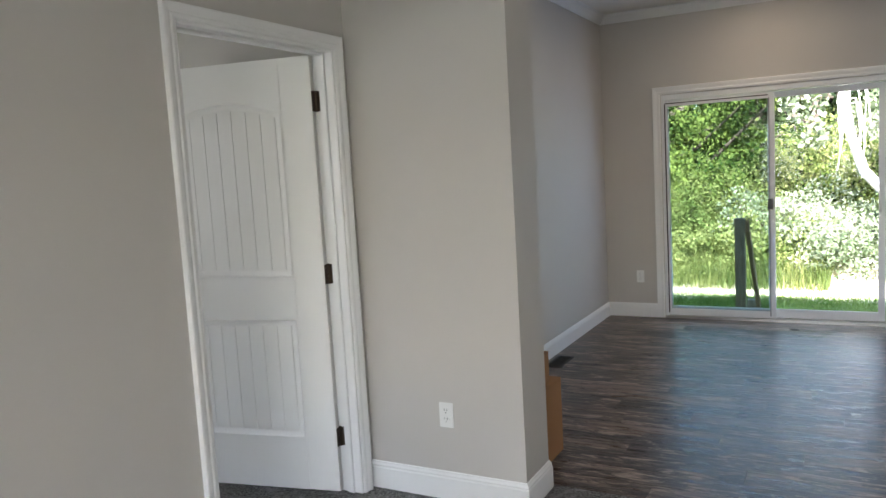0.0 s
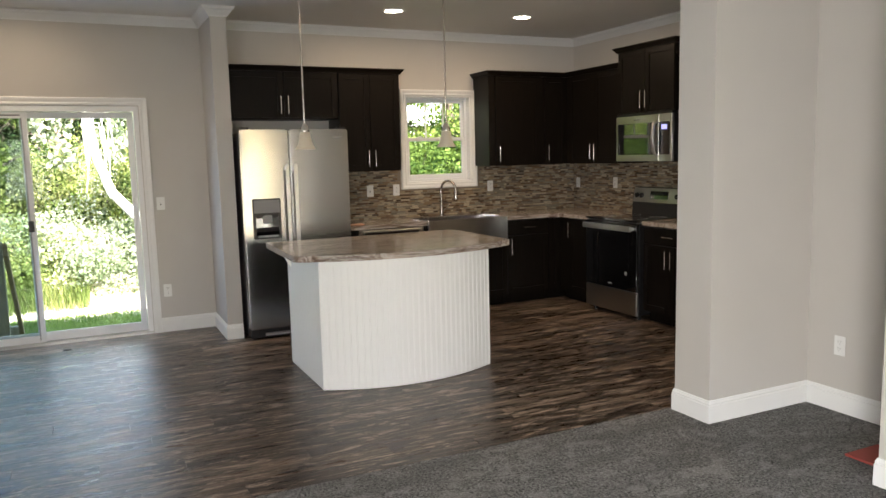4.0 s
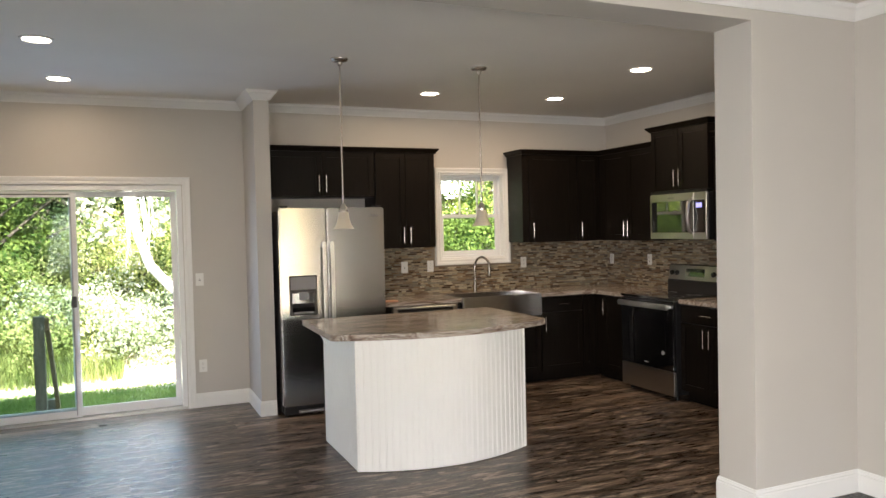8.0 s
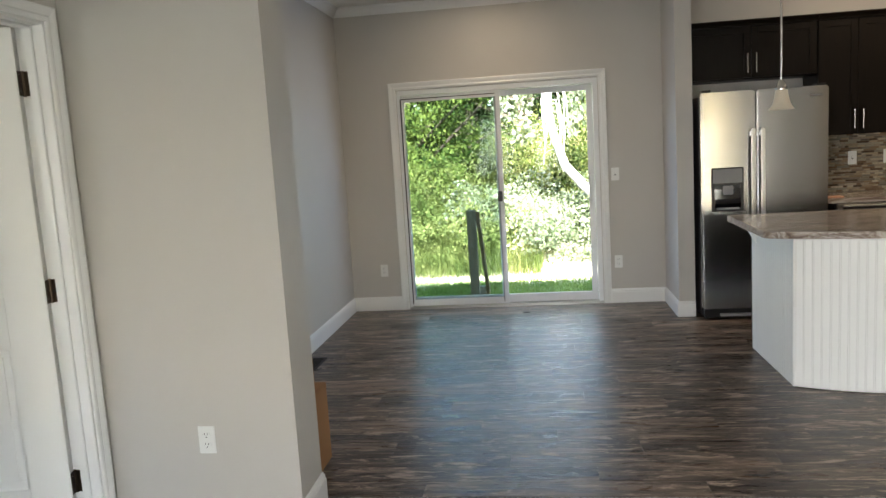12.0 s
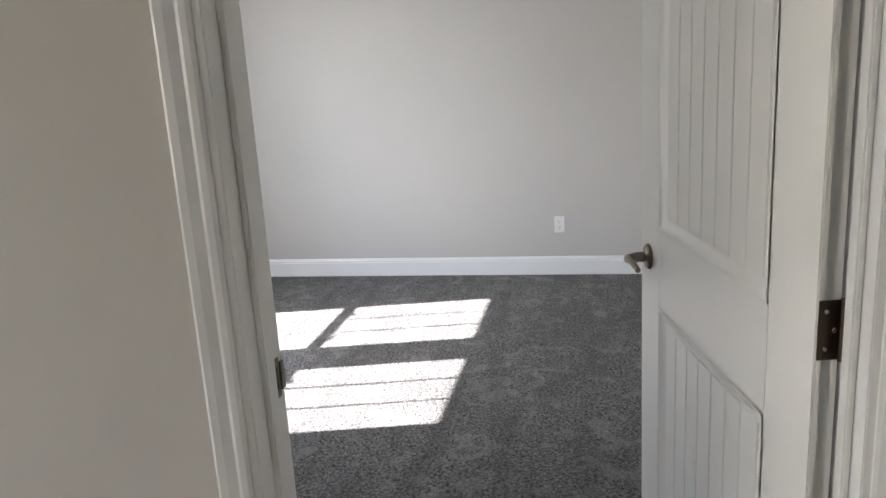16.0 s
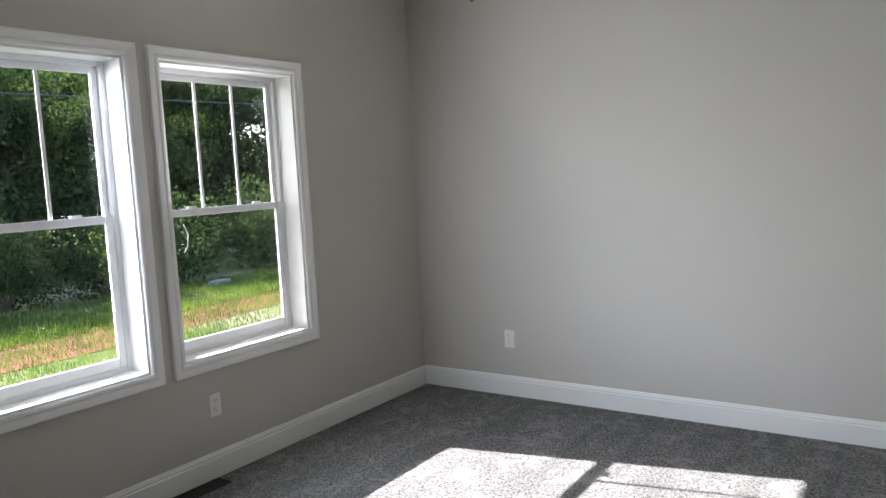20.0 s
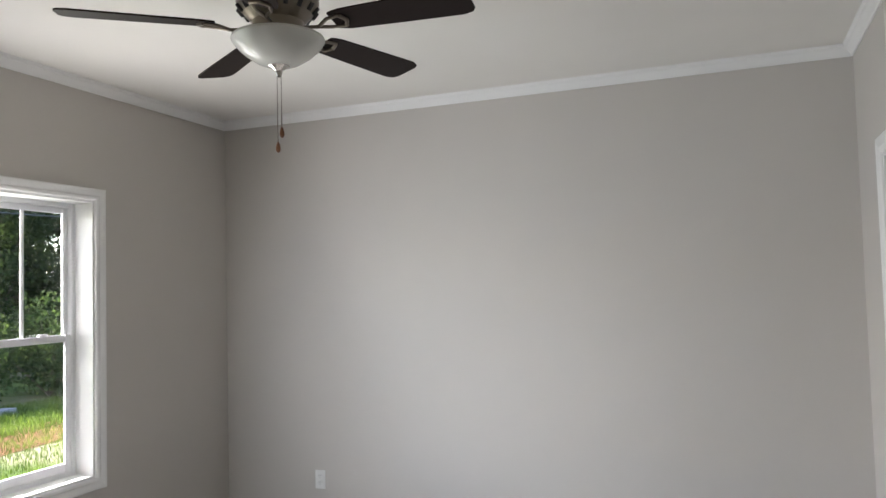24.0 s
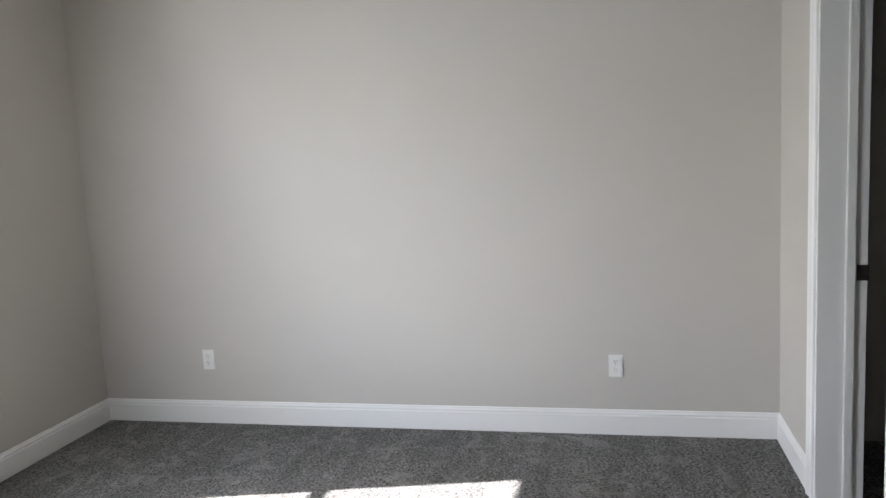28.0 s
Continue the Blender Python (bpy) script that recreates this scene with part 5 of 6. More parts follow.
# ---- outlets and switches ----
def wall_plate(at, normal, kind="outlet", group="outlets"):
    """A wall plate centred at a point of the wall, facing along normal."""
    name = "wall_outlet" if kind == "outlet" else "light_switch"
    lab = "white duplex wall outlet with its plate" if kind == "outlet" else "white light switch on a plate"
    p = thing(name, (0, 0, 0), lab, "outlet" if kind == "outlet" else "switch", group)
    part("plate", box(-0.035, 0.035, -0.006, -0.0005, -0.057, 0.057), PLATE, p, bevel=0.002)
    if kind == "outlet":
        for z in (0.020, -0.020):
            f = part("receptacle", prism([(0.017 * math.cos(t) * (1.0 if abs(math.cos(t)) > 0.7 else 0.95), 0.0145 * math.sin(t)) for t in (2 * math.pi * k / 20 for k in range(20))], 0.006, 0.0085), PLATE, p)
            f.data.transform(Matrix.Rotation(radians(90), 4, "X") @ Matrix.Identity(4))
            f.data.transform(Matrix.Translation((0, 0, z)))
            for x, h in ((-0.0065, 0.009), (0.0065, 0.007)):
                part("slot", box(x - 0.0012, x + 0.0012, -0.0091, -0.0084, z + 0.001, z + 0.001 + h), SLOT, f)
            part("slot", box(-0.002, 0.002, -0.0091, -0.0084, z - 0.010, z - 0.006), SLOT, f)
    else:
        part("toggle", box(-0.005, 0.005, -0.018, -0.006, -0.004, 0.014), PLATE, p, bevel=0.002)
        part("toggle_slot", box(-0.006, 0.006, -0.0066, -0.0058, -0.013, 0.013), SLOT, p)
    turn = math.degrees(math.atan2(normal[1], normal[0])) + 90
    p.matrix_basis = pose(*at, 0, 0, turn)
    return p


wall_plate((0.418, 0, 0.393), (0, -1))
wall_plate((0.31, YN, 0.382), (0, -1))
wall_plate((2.476, YN, 0.380), (0, -1))
wall_plate((2.468, YN, 1.172), (0, -1), "switch", "switches")
wall_plate((5.72, -0.213, 0.389), (-1, 0))
wall_plate((XW, -2.923, 0.372), (1, 0))
wall_plate((XW, -0.668, 0.358), (1, 0))
wall_plate((-2.367, YSB, 0.365), (0, 1))
for x, k in ((4.46, "switch"), (4.745, "outlet"), (5.845, "outlet")):
    wall_plate((x, YN - 0.009, 1.20), (0, -1), k, "backsplash plates")
wall_plate((XE - 0.009, 4.02, 1.20), (-1, 0), "outlet", "backsplash plates")
wall_plate((XE - 0.009, 3.36, 1.21), (-1, 0), "outlet", "backsplash plates")


def floor_vent(x0, x1, y0, y1, label):
    v = thing("floor_vent", ((x0 + x1) / 2, (y0 + y1) / 2, 0), label, "floor vent", "floor vents")
    part("frame", box(x0, x1, y0, y0 + 0.014, 0, 0.006, box(x0, x1, y1 - 0.014, y1, 0, 0.006, box(x0, x0 + 0.014, y0 + 0.014, y1 - 0.014, 0, 0.006, box(x1 - 0.014, x1, y0 + 0.014, y1 - 0.014, 0, 0.006)))), RUBBER, v)
    part("well", box(x0 + 0.01, x1 - 0.01, y0 + 0.01, y1 - 0.01, 0.0, 0.0015), SLOT, v)
    long_x = x1 - x0 > y1 - y0
    a, b = (x0, x1) if long_x else (y0, y1)
    n = int((b - a) / 0.018)
    for k in range(1, n):
        u = a + (b - a) * k / n
        part("slat", box(u - 0.003, u + 0.003, y0 + 0.014, y1 - 0.014, 0.001, 0.005) if long_x else box(x0 + 0.014, x1 - 0.014, u - 0.003, u + 0.003, 0.001, 0.005), RUBBER, v)


floor_vent(0.05, 0.17, 2.20, 2.52, "dark bronze floor vent in the plank floor")
floor_vent(-2.33, -2.02, -3.585, -3.485, "dark bronze floor vent in the carpet")

for z0, z1, x1, y0, y1 in ((0.0, 0.385, 0.70, 0.37, 0.73), (0.385, 0.535, 0.665, 0.38, 0.66)):
    cb = thing("cardboard_box", (0.6, (y0 + y1) / 2, z0), "brown cardboard box stacked behind the wall end", "box", "stacked boxes")
    part("carton", box(0.42, x1, y0, y1, z0, z1), CARDBOARD, cb, bevel=0.004)
    part("lid_flap", box(0.42, (0.42 + x1) / 2 - 0.001, y0, y1, z1 - 0.001, z1 + 0.003), CARDBOARD, cb)
    part("lid_flap", box((0.42 + x1) / 2 + 0.001, x1, y0, y1, z1 - 0.001, z1 + 0.003), CARDBOARD, cb)

# small things left lying
single("paper_sheet", box(4.06, 4.19, 3.56, 3.66, 0.9125, 0.922), TANPAPER, "folded reddish-tan paper lying on the worktop", "paper", bevel=0.003)
single("dry_leaf", prism([(1.60, 3.83), (1.625, 3.842), (1.655, 3.838), (1.665, 3.826), (1.64, 3.815), (1.615, 3.818)], 0.0005, 0.006), RUBBER, "small dark dry leaf on the plank floor", "leaf")

# coil of wire ties on the window panes
for x in (-2.36, -1.36):
    single("window_tag", tube([(x, YSB - 0.115, 1.27), (x - 0.02, YSB - 0.112, 1.22), (x - 0.012, YSB - 0.112, 1.16), (x + 0.01, YSB - 0.112, 1.13)], 0.0025, 6), VINYLWHITE, "thin white loop of cord hanging on the pane", "cord")

# ---- outdoors ----
GZ = -0.45        # lawn before the house, and the ground under the wood behind it
YZ = -0.80        # sunken back yard


def ground_z(y):
    """The yard lies lower behind the house and climbs a bank to the wood."""
    return np.interp(y, (1.0, 3.0, 9.3, 11.0), (GZ, YZ, YZ, GZ))


single("ground", run((-260, 0, 0), (260, 0, 0), (0, 1, 0), (0, 0, 1), ((-260, -2), (260, -2), (260, GZ), (11.0, GZ), (9.3, YZ), (3.0, YZ), (1.0, GZ), (-260, GZ))), GROUND, "rough grass and straw around the house", "ground", kind="structure")
rng = np.random.default_rng(7)


def leaf_cloud(name, centres, radii, count, size, squash=0.8, droop=0.0):
    """Many small pointed leaves in clumps, as one mesh."""
    centres, radii = np.array(centres, float), np.array(radii, float)
    which = rng.choice(len(centres), count, p=radii ** 2 / (radii ** 2).sum())
    d = rng.normal(size=(count, 3))
    d /= np.linalg.norm(d, axis=1)[:, None]
    r = radii[which] * (0.35 + 0.65 * rng.random(count) ** 0.5)
    pos = centres[which] + d * r[:, None] * np.array([1, 1, squash])
    u = rng.normal(size=(count, 3))
    u[:, 2] -= droop
    u /= np.linalg.norm(u, axis=1)[:, None]
    w = np.cross(u, rng.normal(size=(count, 3)))
    w /= np.linalg.norm(w, axis=1)[:, None]
    s = (size * (0.6 + 0.8 * rng.random(count)))[:, None]
    v = np.stack([pos, pos + u * s * 0.5 + w * s * 0.33, pos + u * s, pos + u * s * 0.5 - w * s * 0.33], 1).reshape(-1, 3)
    f = np.arange(count * 4).reshape(-1, 4)
    me = bpy.data.meshes.new(name)
    me.from_pydata(v.tolist(), [], f.tolist())
    return me


def tree_model(height, spread, leaves, size, leaf_mat, bark_mat, label, low=0.25):
    t = thing("tree", (0, 0, 0), label, "tree", "trees round the house")
    lean = rng.normal(size=2) * 0.04 * height
    lean = lean.tolist()
    trunk = [(lean[0] * k * k, lean[1] * k * k, height * 0.92 * k) for k in np.linspace(0, 1, 9).tolist()]
    r0 = 0.022 * height
    bm = tube(trunk, [r0 * (1 - 0.85 * k) for k in np.linspace(0, 1, 9)], 9)
    cs, rs = [], []
    for k in range(34):
        h = low + (0.95 - low) * rng.random()
        a = rng.random() * 2 * math.pi
        ln = spread * (0.35 + 0.65 * rng.random()) * (1.15 - 0.75 * h)
        p = Vector((lean[0] * h * h, lean[1] * h * h, height * 0.92 * h))
        q = p + Vector((ln * math.cos(a), ln * math.sin(a), ln * (0.15 + 0.5 * rng.random())))
        m = (p + q) / 2 + Vector((0, 0, -0.08 * ln))
        tube([p, m, q], [r0 * 0.35, r0 * 0.22, r0 * 0.06], 6, bm)
        for s, rr in ((1.0, 0.22), (0.68, 0.2), (0.42, 0.17)):
            cs.append(p.lerp(q, s) + Vector((rng.normal(size=3) * 0.09 * spread).tolist()))
            rs.append(spread * rr * (0.6 + 0.6 * rng.random()))
    part("trunk", bm, bark_mat, t, smooth=True)
    ob = new("crown", leaf_cloud("crown", cs, rs, leaves, size, 0.75, 0.5))
    ob.data.materials.append(leaf_mat)
    ob.parent = t
    return t


def shrub_model(width, height, leaves, size, mat, label):
    t = thing("shrub", (0, 0, 0), label, "shrub", "undergrowth")
    bm = bmesh.new()
    cs, rs = [], []
    for k in range(12):
        a, ln = rng.random() * 6.28, width * 0.5 * rng.random()
        q = Vector((ln * math.cos(a), ln * math.sin(a), height * (0.35 + 0.6 * rng.random())))
        tube([(0, 0, 0), q * 0.5 + Vector((0, 0, 0.1)), q], [0.018, 0.012, 0.005], 5, bm)
        cs.append(q)
        rs.append(width * 0.24 * (0.6 + 0.7 * rng.random()))
        cs.append(Vector((q.x * 1.1, q.y * 1.1, q.z * 0.5)))
        rs.append(width * 0.22)
    part("stems", bm, BARK, t)
    ob = new("foliage", leaf_cloud("foliage", cs, rs, leaves, size, 0.85, 0.3))
    ob.data.materials.append(mat)
    ob.parent = t
    return t


def scatter(models, spots):
    for k, (x, y, z, s) in enumerate(spots):
        m = models[k % len(models)]
        if k < len(models):
            m.matrix_basis = pose(x, y, z, 0, 0, 77 * k) @ Matrix.Diagonal((s, s, s, 1))
        else:
            c = copy_thing(m, pose(x, y, z, 0, 0, 77 * k) @ Matrix.Diagonal((s / m.scale[0], s / m.scale[0], s / m.scale[0], 1)))


lit = "broad-leaved tree in bright green summer leaf at the wood's edge"
# the third model carries the shade of the inner wood in its leaf colour
scatter([tree_model(9, 3.2, 48000, 0.078, LEAVES, BARK, lit, 0.05), tree_model(11, 3.4, 48000, 0.082, LEAVES, BARK, lit, 0.1), tree_model(8, 3.0, 40000, 0.075, LEAVESSHADED, BARK, "broad-leaved tree deeper in the wood, with shade put into its leaf colour", 0.05)],
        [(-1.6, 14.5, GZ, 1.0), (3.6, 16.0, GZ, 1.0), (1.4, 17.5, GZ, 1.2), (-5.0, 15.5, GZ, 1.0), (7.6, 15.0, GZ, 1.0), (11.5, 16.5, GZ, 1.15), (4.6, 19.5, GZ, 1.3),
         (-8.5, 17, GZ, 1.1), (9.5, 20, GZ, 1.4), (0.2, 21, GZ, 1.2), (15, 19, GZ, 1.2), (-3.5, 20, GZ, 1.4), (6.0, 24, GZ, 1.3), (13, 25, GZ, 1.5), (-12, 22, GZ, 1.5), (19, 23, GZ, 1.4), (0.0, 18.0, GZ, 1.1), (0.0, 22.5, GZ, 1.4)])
scatter([shrub_model(2.2, 1.7, 9000, 0.06, LEAVES, "leafy green shrub at the wood's edge"), shrub_model(2.4, 1.5, 9500, 0.055, WEEDS, "tangled yellow-green undergrowth before the wood"), shrub_model(2.0, 1.3, 9000, 0.06, PALELEAF, "pale bramble thicket in the yard")],
        [(-1.8, 12.9, GZ, 1.15), (0.4, 12.5, GZ, 1.0), (3.2, 11.9, GZ, 1.0), (-3.6, 13.1, GZ, 1.3), (-0.8, 11.6, GZ, 0.8), (4.8, 12.3, GZ, 1.15), (6.6, 13.3, GZ, 1.3), (1.6, 13.5, GZ, 1.2), (2.2, 11.3, GZ, 0.85),
         (8.8, 13.7, GZ, 1.4), (-5.5, 13.9, GZ, 1.3), (1.1, 11.7, GZ, 0.95), (10.8, 14.3, GZ, 1.5), (5.6, 14.5, GZ, 1.4), (3.9, 10.9, GZ, 0.9), (-2.6, 14.5, GZ, 1.5), (2.6, 14.3, GZ, 1.5), (5.2, 11.5, GZ, 0.85)])
# leaning pale trunk with hanging twigs
lt = thing("leaning_trunk", (3.2, 11.0, GZ), "pale leaning dead trunk with hanging vines", "tree trunk")
part("trunk", tube([(3.6, 10.9, GZ), (3.0, 10.8, 0.35), (2.6, 10.75, 0.68), (2.27, 10.7, 1.08), (2.09, 10.7, 1.65), (1.98, 10.7, 2.3), (1.92, 10.8, 3.2), (1.85, 11.1, 4.6), (1.8, 11.5, 6.5)], [0.11, 0.095, 0.085, 0.078, 0.07, 0.066, 0.06, 0.05, 0.03], 10), PALEBARK, lt, smooth=True)
for k in range(14):
    x, z = 1.9 + 0.55 * rng.random(), 1.3 + 1.5 * rng.random()
    pts = [(2.0 + 0.1 * rng.random(), 10.72, z + 0.5), ((x + 2.1) / 2, 10.66, z + 0.5), (x, 10.6, z), (x + 0.06 * rng.normal(), 10.6, z - 0.3 - 0.4 * rng.random())]
    part("vine", tube(pts, [0.014, 0.011, 0.009, 0.005], 5), PALEBARK, lt)
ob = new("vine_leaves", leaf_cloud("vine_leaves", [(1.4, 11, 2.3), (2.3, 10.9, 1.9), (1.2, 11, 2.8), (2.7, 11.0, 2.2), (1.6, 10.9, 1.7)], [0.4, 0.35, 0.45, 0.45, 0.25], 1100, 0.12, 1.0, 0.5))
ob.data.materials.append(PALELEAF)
ob.parent = lt
ob.matrix_basis = Matrix.Translation((-3.2, -11.0, -GZ))

# stair rail outside the patio door: post and sloping boards
rail = thing("stair_rail", (0.98, 5.2, YZ), "grey weathered timber post with a sloping handrail", "stair rail")
part("post", box(1.015, 1.112, 5.15, 5.24, YZ, 0.82), TIMBER, rail, bevel=0.004)
part("handrail", run((1.114, 5.18, 0.76), (1.114, 6.28, -0.30), (0, 0, 1), (1, 0, 0), ((-0.075, 0), (-0.075, 0.038), (0.045, 0.038), (0.045, 0))), PINE, rail, "tan sloping board")
part("foot_post", box(1.015, 1.112, 6.2, 6.29, YZ, -0.2), TIMBER, rail, bevel=0.004)


def blades(name, x0, x1, y0, y1, count, h, w, mat, label, hole=None):
    """Grass or weeds as one mesh of thin bent blades."""
    x = x0 + (x1 - x0) * rng.random(count)
    y = y0 + (y1 - y0) * rng.random(count)
    a = rng.random(count) * 2 * math.pi
    hh = h * (0.45 + 0.8 * rng.random(count))
    bend = hh * (0.2 + 0.5 * rng.random(count))
    c, s = np.cos(a), np.sin(a)
    z = ground_z(y)
    p0 = np.stack([x - w * s, y + w * c, z], 1)
    p1 = np.stack([x + w * s, y - w * c, z], 1)
    p2 = np.stack([x + w * 0.7 * s + bend * 0.4 * c, y - w * 0.7 * c + bend * 0.4 * s, z + hh * 0.65], 1)
    p3 = np.stack([x - w * 0.7 * s + bend * 0.4 * c, y + w * 0.7 * c + bend * 0.4 * s, z + hh * 0.65], 1)
    p4 = np.stack([x + bend * c, y + bend * s, z + hh], 1)
    v = np.stack([p0, p1, p2, p3, p4], 1).reshape(-1, 3)
    i = np.arange(count)[:, None] * 5
    quads, tris = (i + np.array([0, 1, 2, 3])).tolist(), (i + np.array([3, 2, 4])).tolist()
    me = bpy.data.meshes.new(name)
    me.from_pydata(v.tolist(), [], quads + tris)
    me.materials.append(mat)
    return tagged(new(name, me), label, "grass", kind="stuff")


def undergrowth(name, x0, x1, y0, y1, clumps, leaves, size, h, mat, label):
    spots = [(x0 + (x1 - x0) * rng.random(), y0 + (y1 - y0) * rng.random()) for k in range(clumps)]
    cs = [(x, y, float(ground_z(y)) + h * rng.random() ** 1.3) for x, y in spots]
    me = leaf_cloud(name, cs, [0.22 + 0.22 * rng.random() for k in cs], leaves, size, 0.7, -0.4)
    me.materials.append(mat)
    return tagged(new(name, me), label, "undergrowth", kind="stuff")


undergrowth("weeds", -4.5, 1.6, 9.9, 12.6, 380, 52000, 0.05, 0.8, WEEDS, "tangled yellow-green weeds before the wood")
undergrowth("bramble", 1.3, 7.5, 9.95, 12.4, 330, 46000, 0.062, 0.8, PALELEAF, "pale bramble thicket before the wood")
undergrowth("ivy", -6, 8, 12.6, 14.2, 300, 40000, 0.075, 1.9, LEAVES, "leafy green undergrowth at the wood's edge")
straw = bmesh.new()
rows = [[straw.verts.new((x, y, float(ground_z(y)) + (0.012 if 0 < k < 7 else -0.02))) for k, y in enumerate([9.25 + 0.10 * math.sin(2.1 * x) + 0.05 * math.sin(7.3 * x)] + [9.6 + 0.25 * m for m in range(7)])] for x in np.linspace(-5, 8, 66).tolist()]
for p, q in zip(rows, rows[1:]):
    for k in range(7):
        straw.faces.new((p[k], q[k], q[k + 1], p[k + 1]))
single("straw_ground", straw, STRAWBED, "pale straw mulch spread up the bank", "straw", kind="structure")
blades("tall_weeds", -4.5, 1.8, 9.7, 12.2, 18000, 0.42, 0.007, WEEDS, "tall yellow-green weeds standing before the wood")
blades("dry_grass", -3.5, 6.5, 9.4, 11.0, 22000, 0.07, 0.0035, STRAW, "dry sunlit straw grass across the yard")
blades("yard_grass", -3.5, 6.5, 7.6, 9.5, 60000, 0.07, 0.0045, YARD, "short green yard grass behind the house")
blades("lawn", -10.5, 2.5, -11.0, -4.6, 60000, 0.07, 0.0035, GRASSY, "bright mown lawn before the bedroom windows")
blades("verge_weeds", -13, -1, -12.8, -10.2, 20000, 0.10, 0.006, GRASSY, "green weeds at the foot of the hedge")

# front side
blades("clay_grass", -11, 3, -10.6, -9.2, 9000, 0.06, 0.004, GRASSY, "sparse grass growing through the red clay")
ring = [(-4.5 + 9.5 * math.cos(a) * (1 + 0.12 * math.sin(3 * a)), -9.9 + 0.75 * math.sin(a) * (1 + 0.25 * math.sin(5 * a))) for a in (2 * math.pi * k / 48 for k in range(48))]
single("dirt_patch", prism(ring, GZ - 0.02, GZ + 0.008), DIRT, "strip of bare red clay across the lawn", "dirt", kind="structure")
dk = "dark green broad-leaved tree in front of the house"
# trees and hedge seen against the sun: their shade is in the leaf colour
scatter([tree_model(5.6, 2.8, 26000, 0.095, LEAVESSHADED, BARK, dk, 0.1), tree_model(6.0, 3.0, 26000, 0.095, LEAVESSHADED, BARK, dk, 0.12), tree_model(5.4, 2.7, 24000, 0.095, LEAVESSHADED, BARK, dk, 0.1)],
        [(-6.0, -19.1, GZ, 1.0), (-9.2, -19.6, GZ, 1.0), (-12.5, -23.1, GZ, 1.1), (-3.6, -18.6, GZ, 1.0), (-12.0, -18.8, GZ, 1.05), (-8.0, -24.6, GZ, 1.2), (-15.0, -20.1, GZ, 1.1), (-18, -22.6, GZ, 1.3), (-10.5, -26.6, GZ, 1.3), (-5, -25.6, GZ, 1.2), (-14, -27.6, GZ, 1.4), (-20, -27.6, GZ, 1.4), (-7, -29.6, GZ, 1.5), (-17, -31.6, GZ, 1.5), (-1.0, -19.0, GZ, 1.0), (1.5, -20.0, GZ, 1.1), (-7.6, -19.4, GZ, 0.95), (-17.5, -17.2, GZ, 1.1), (-20.5, -19.5, GZ, 1.3), (-23, -23.5, GZ, 1.5), (-21.5, -15.5, GZ, 1.3)])
scatter([shrub_model(2.2, 1.5, 6000, 0.07, LEAVESSHADED, "dense dark green hedge shrub by the lawn"), shrub_model(2.0, 1.6, 6000, 0.07, LEAVESSHADED, "dense dark green hedge shrub by the lawn")],
        [(-4.2, -13.0, GZ, 1.0), (-5.9, -13.3, GZ, 0.8), (-7.5, -13.1, GZ, 0.75), (-9.4, -13.4, GZ, 1.0), (-11.2, -13.3, GZ, 1.1), (-13.0, -13.5, GZ, 1.1), (-2.4, -13.2, GZ, 1.1), (-14.8, -13.6, GZ, 1.2), (-0.6, -13.4, GZ, 1.1), (-6.8, -17.1, GZ, 1.44), (-10.4, -17.6, GZ, 1.53), (-13.6, -18.6, GZ, 1.61), (-3.4, -17.6, GZ, 1.53), (-17, -19.6, GZ, 1.70)])
single("white_sheet", prism([(-9.5, -12.1), (-9.1, -12.0), (-9.05, -12.2), (-9.4, -12.3)], GZ + 0.0, GZ + 0.09), LOGO, "crumpled grey-white plastic sheet at the foot of the hedge", "plastic sheet", bevel=0.03)
for z in (3.6, 2.75):
    single("power_line", tube([(-30, -12.2, z + 0.9)] + [(-30 + 5 * k, -12.2, z + 0.9 - 0.06 * k * (12 - k) / 3) for k in range(1, 12)] + [(30, -12.2, z + 0.9)], 0.012, 5), BLACK, "thin black overhead cable before the trees", "cable")

for x in (-30.0, 30.0):
    up = thing("utility_pole", (x, -12.2, GZ), "plain timber utility pole carrying the overhead cables", "utility pole")
    part("pole", tube([(x, -12.2, GZ), (x, -12.2, 2.0), (x, -12.2, 5.2)], [0.15, 0.13, 0.11], 12), BARK, up, smooth=True)

# ---- floor planks ----
PW, PL = 0.152, 1.22
row = 0
y = 0.302
meshes = {}


def plank_mesh(length, width):
    key = (round(length, 3), round(width, 3))
    if key not in meshes:
        bm = box(0, length, 0, width, -0.004, 0.0)
        top = [e for e in bm.edges if all(abs(v.co.z) < 1e-6 for v in e.verts)]
        bmesh.ops.bevel(bm, geom=top, offset=0.0012, segments=1, affect="EDGES")
        meshes[key] = mesh_of("plank", bm, PLANK)
    return meshes[key]


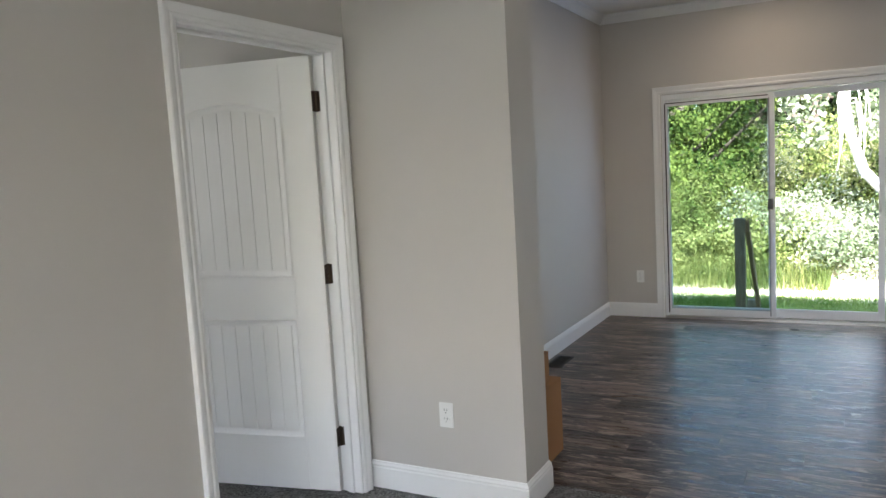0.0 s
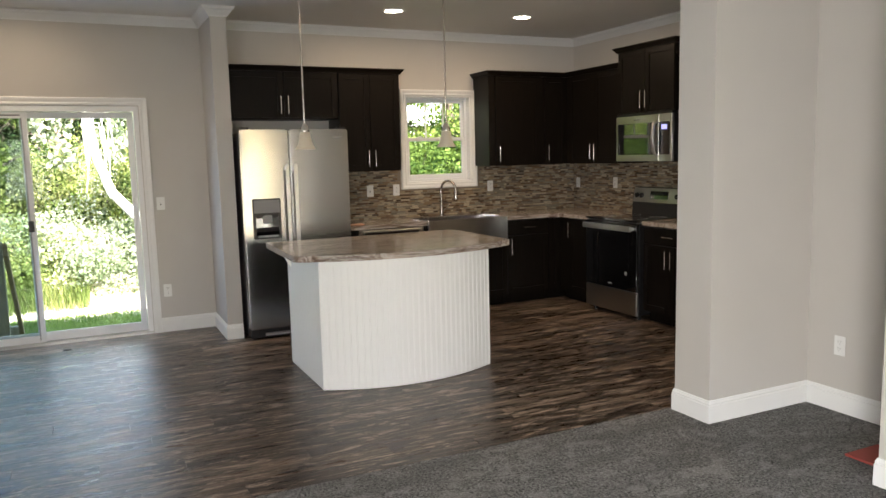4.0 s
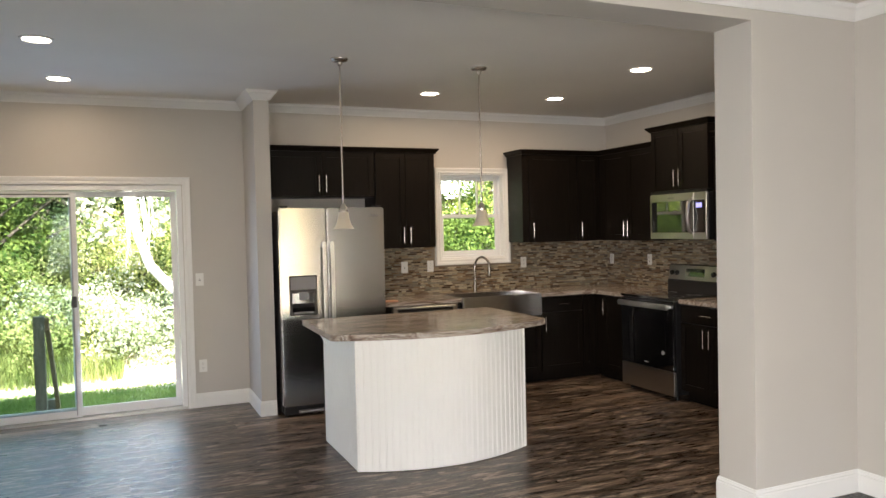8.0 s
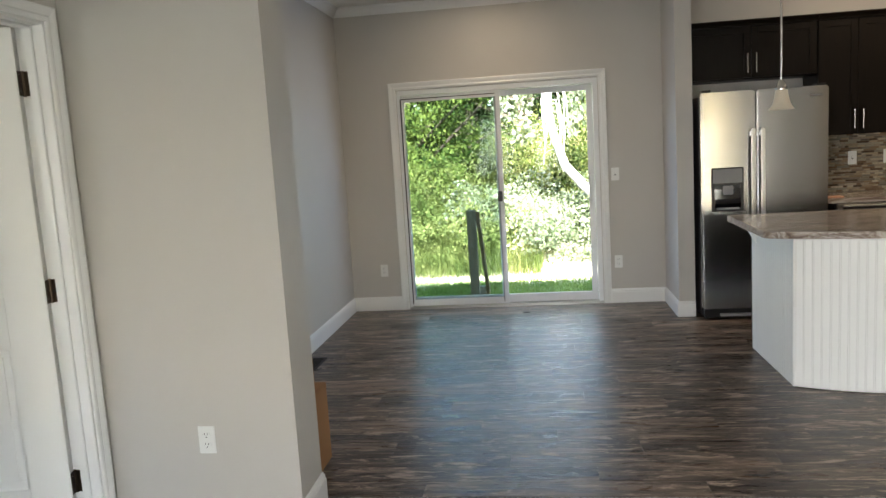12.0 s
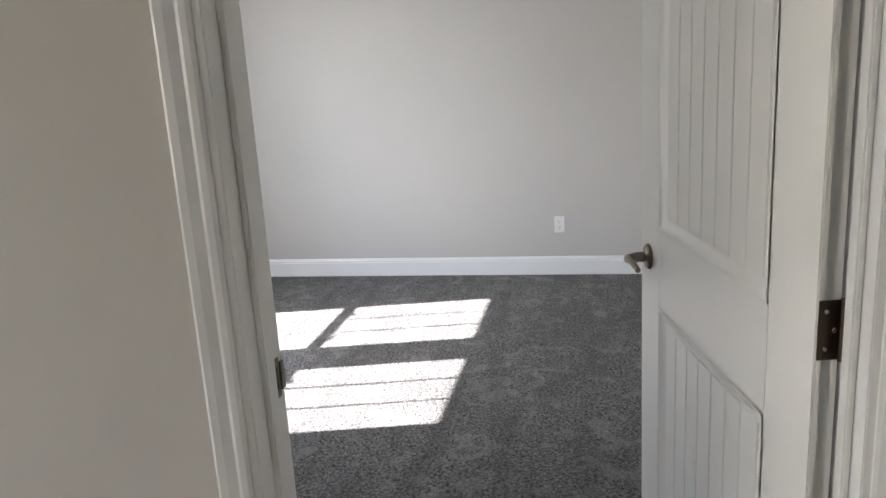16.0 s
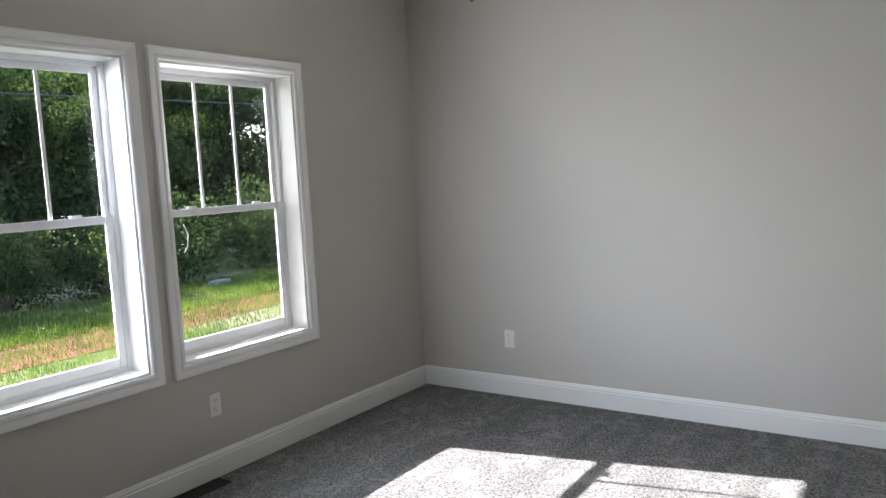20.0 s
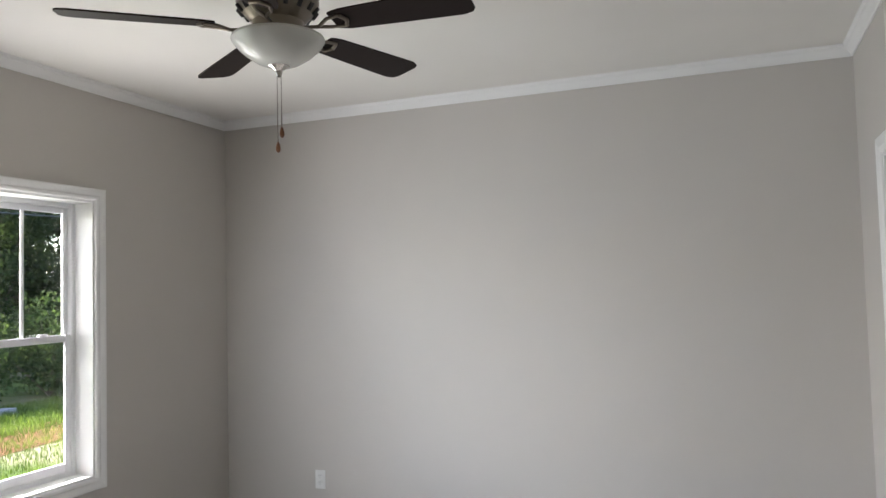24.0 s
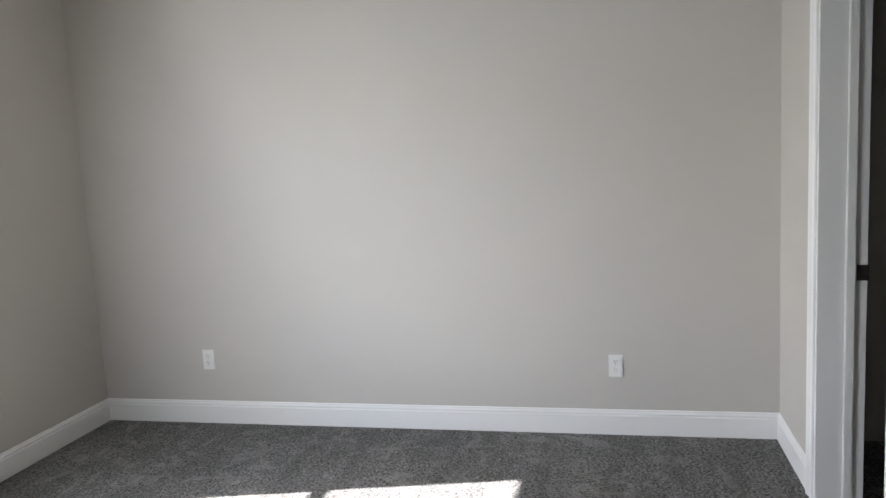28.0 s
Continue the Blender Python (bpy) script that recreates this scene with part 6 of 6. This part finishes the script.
while y < YN - 0.002:
    wd = min(PW, YN - 0.001 - y)
    x = -[0.0, 0.45, 0.85, 0.22, 0.62, 1.02, 0.35][row % 7]
    while x < XE - 0.002:
        a, b = max(x, 0.001), min(x + PL, XE - 0.001)
        if b - a > 0.02:
            ob = new("plank", plank_mesh(b - a - 0.0008, wd - 0.0008))
            ob.location = (a, y, 0)
            ob.parent = floor
        x += PL
    y += PW
    row += 1

# ---- mosaic backsplash ----
splash = single("backsplash", box(4.03, 4.80, YN - 0.006, YN - 0.0005, 0.90, 1.425, box(4.80, 5.70, YN - 0.006, YN - 0.0005, 0.90, 1.20, box(5.70, XE - 0.001, YN - 0.006, YN - 0.0005, 0.90, 1.425, box(XE - 0.006, XE - 0.0005, 1.45, YN - 0.006, 0.90, 1.46)))), GROUT, "glass and stone mosaic backsplash in browns and greys", "backsplash", kind="structure")
tv, tf = [], []


def tile(axis, u0, u1, z0, z1, lift):
    """One small tile with a bevelled edge."""
    e = 0.0016
    n = len(tv)
    for (a, b, c) in ((u0, z0, 0.0), (u1, z0, 0.0), (u1, z1, 0.0), (u0, z1, 0.0), (u0 + e, z0 + e, lift), (u1 - e, z0 + e, lift), (u1 - e, z1 - e, lift), (u0 + e, z1 - e, lift)):
        tv.append((a, YN - 0.006 - c, b) if axis == "x" else (XE - 0.006 - c, a, b))
    tf.extend([(n + 4, n + 5, n + 6, n + 7), (n, n + 1, n + 5, n + 4), (n + 1, n + 2, n + 6, n + 5), (n + 2, n + 3, n + 7, n + 6), (n + 3, n, n + 4, n + 7)])


for axis, a, b in (("x", 4.03, XE - 0.008), ("y", 1.45, YN - 0.008)):
    z = 0.914
    while z < (1.42 if axis == "x" else 1.455):
        u = a - 0.08 * rng.random()
        while u < b:
            ln = (0.030, 0.048, 0.066, 0.098)[int(rng.integers(4))]
            u0, u1 = max(u, a), min(u + ln, b)
            if u1 - u0 > 0.008 and not (axis == "x" and u1 > 4.80 and u0 < 5.70 and z > 1.185):
                tile(axis, u0, u1, z, z + 0.0145, 0.0025 + 0.002 * rng.random())
            u += ln + 0.0025
        z += 0.017
me = bpy.data.meshes.new("mosaic_tiles")
me.from_pydata(tv, [], tf)
me.materials.append(MOSAIC)
ob = new("mosaic_tiles", me)
ob.parent = splash
tagged(ob, "small glossy and matt mosaic tiles", kind="stuff")
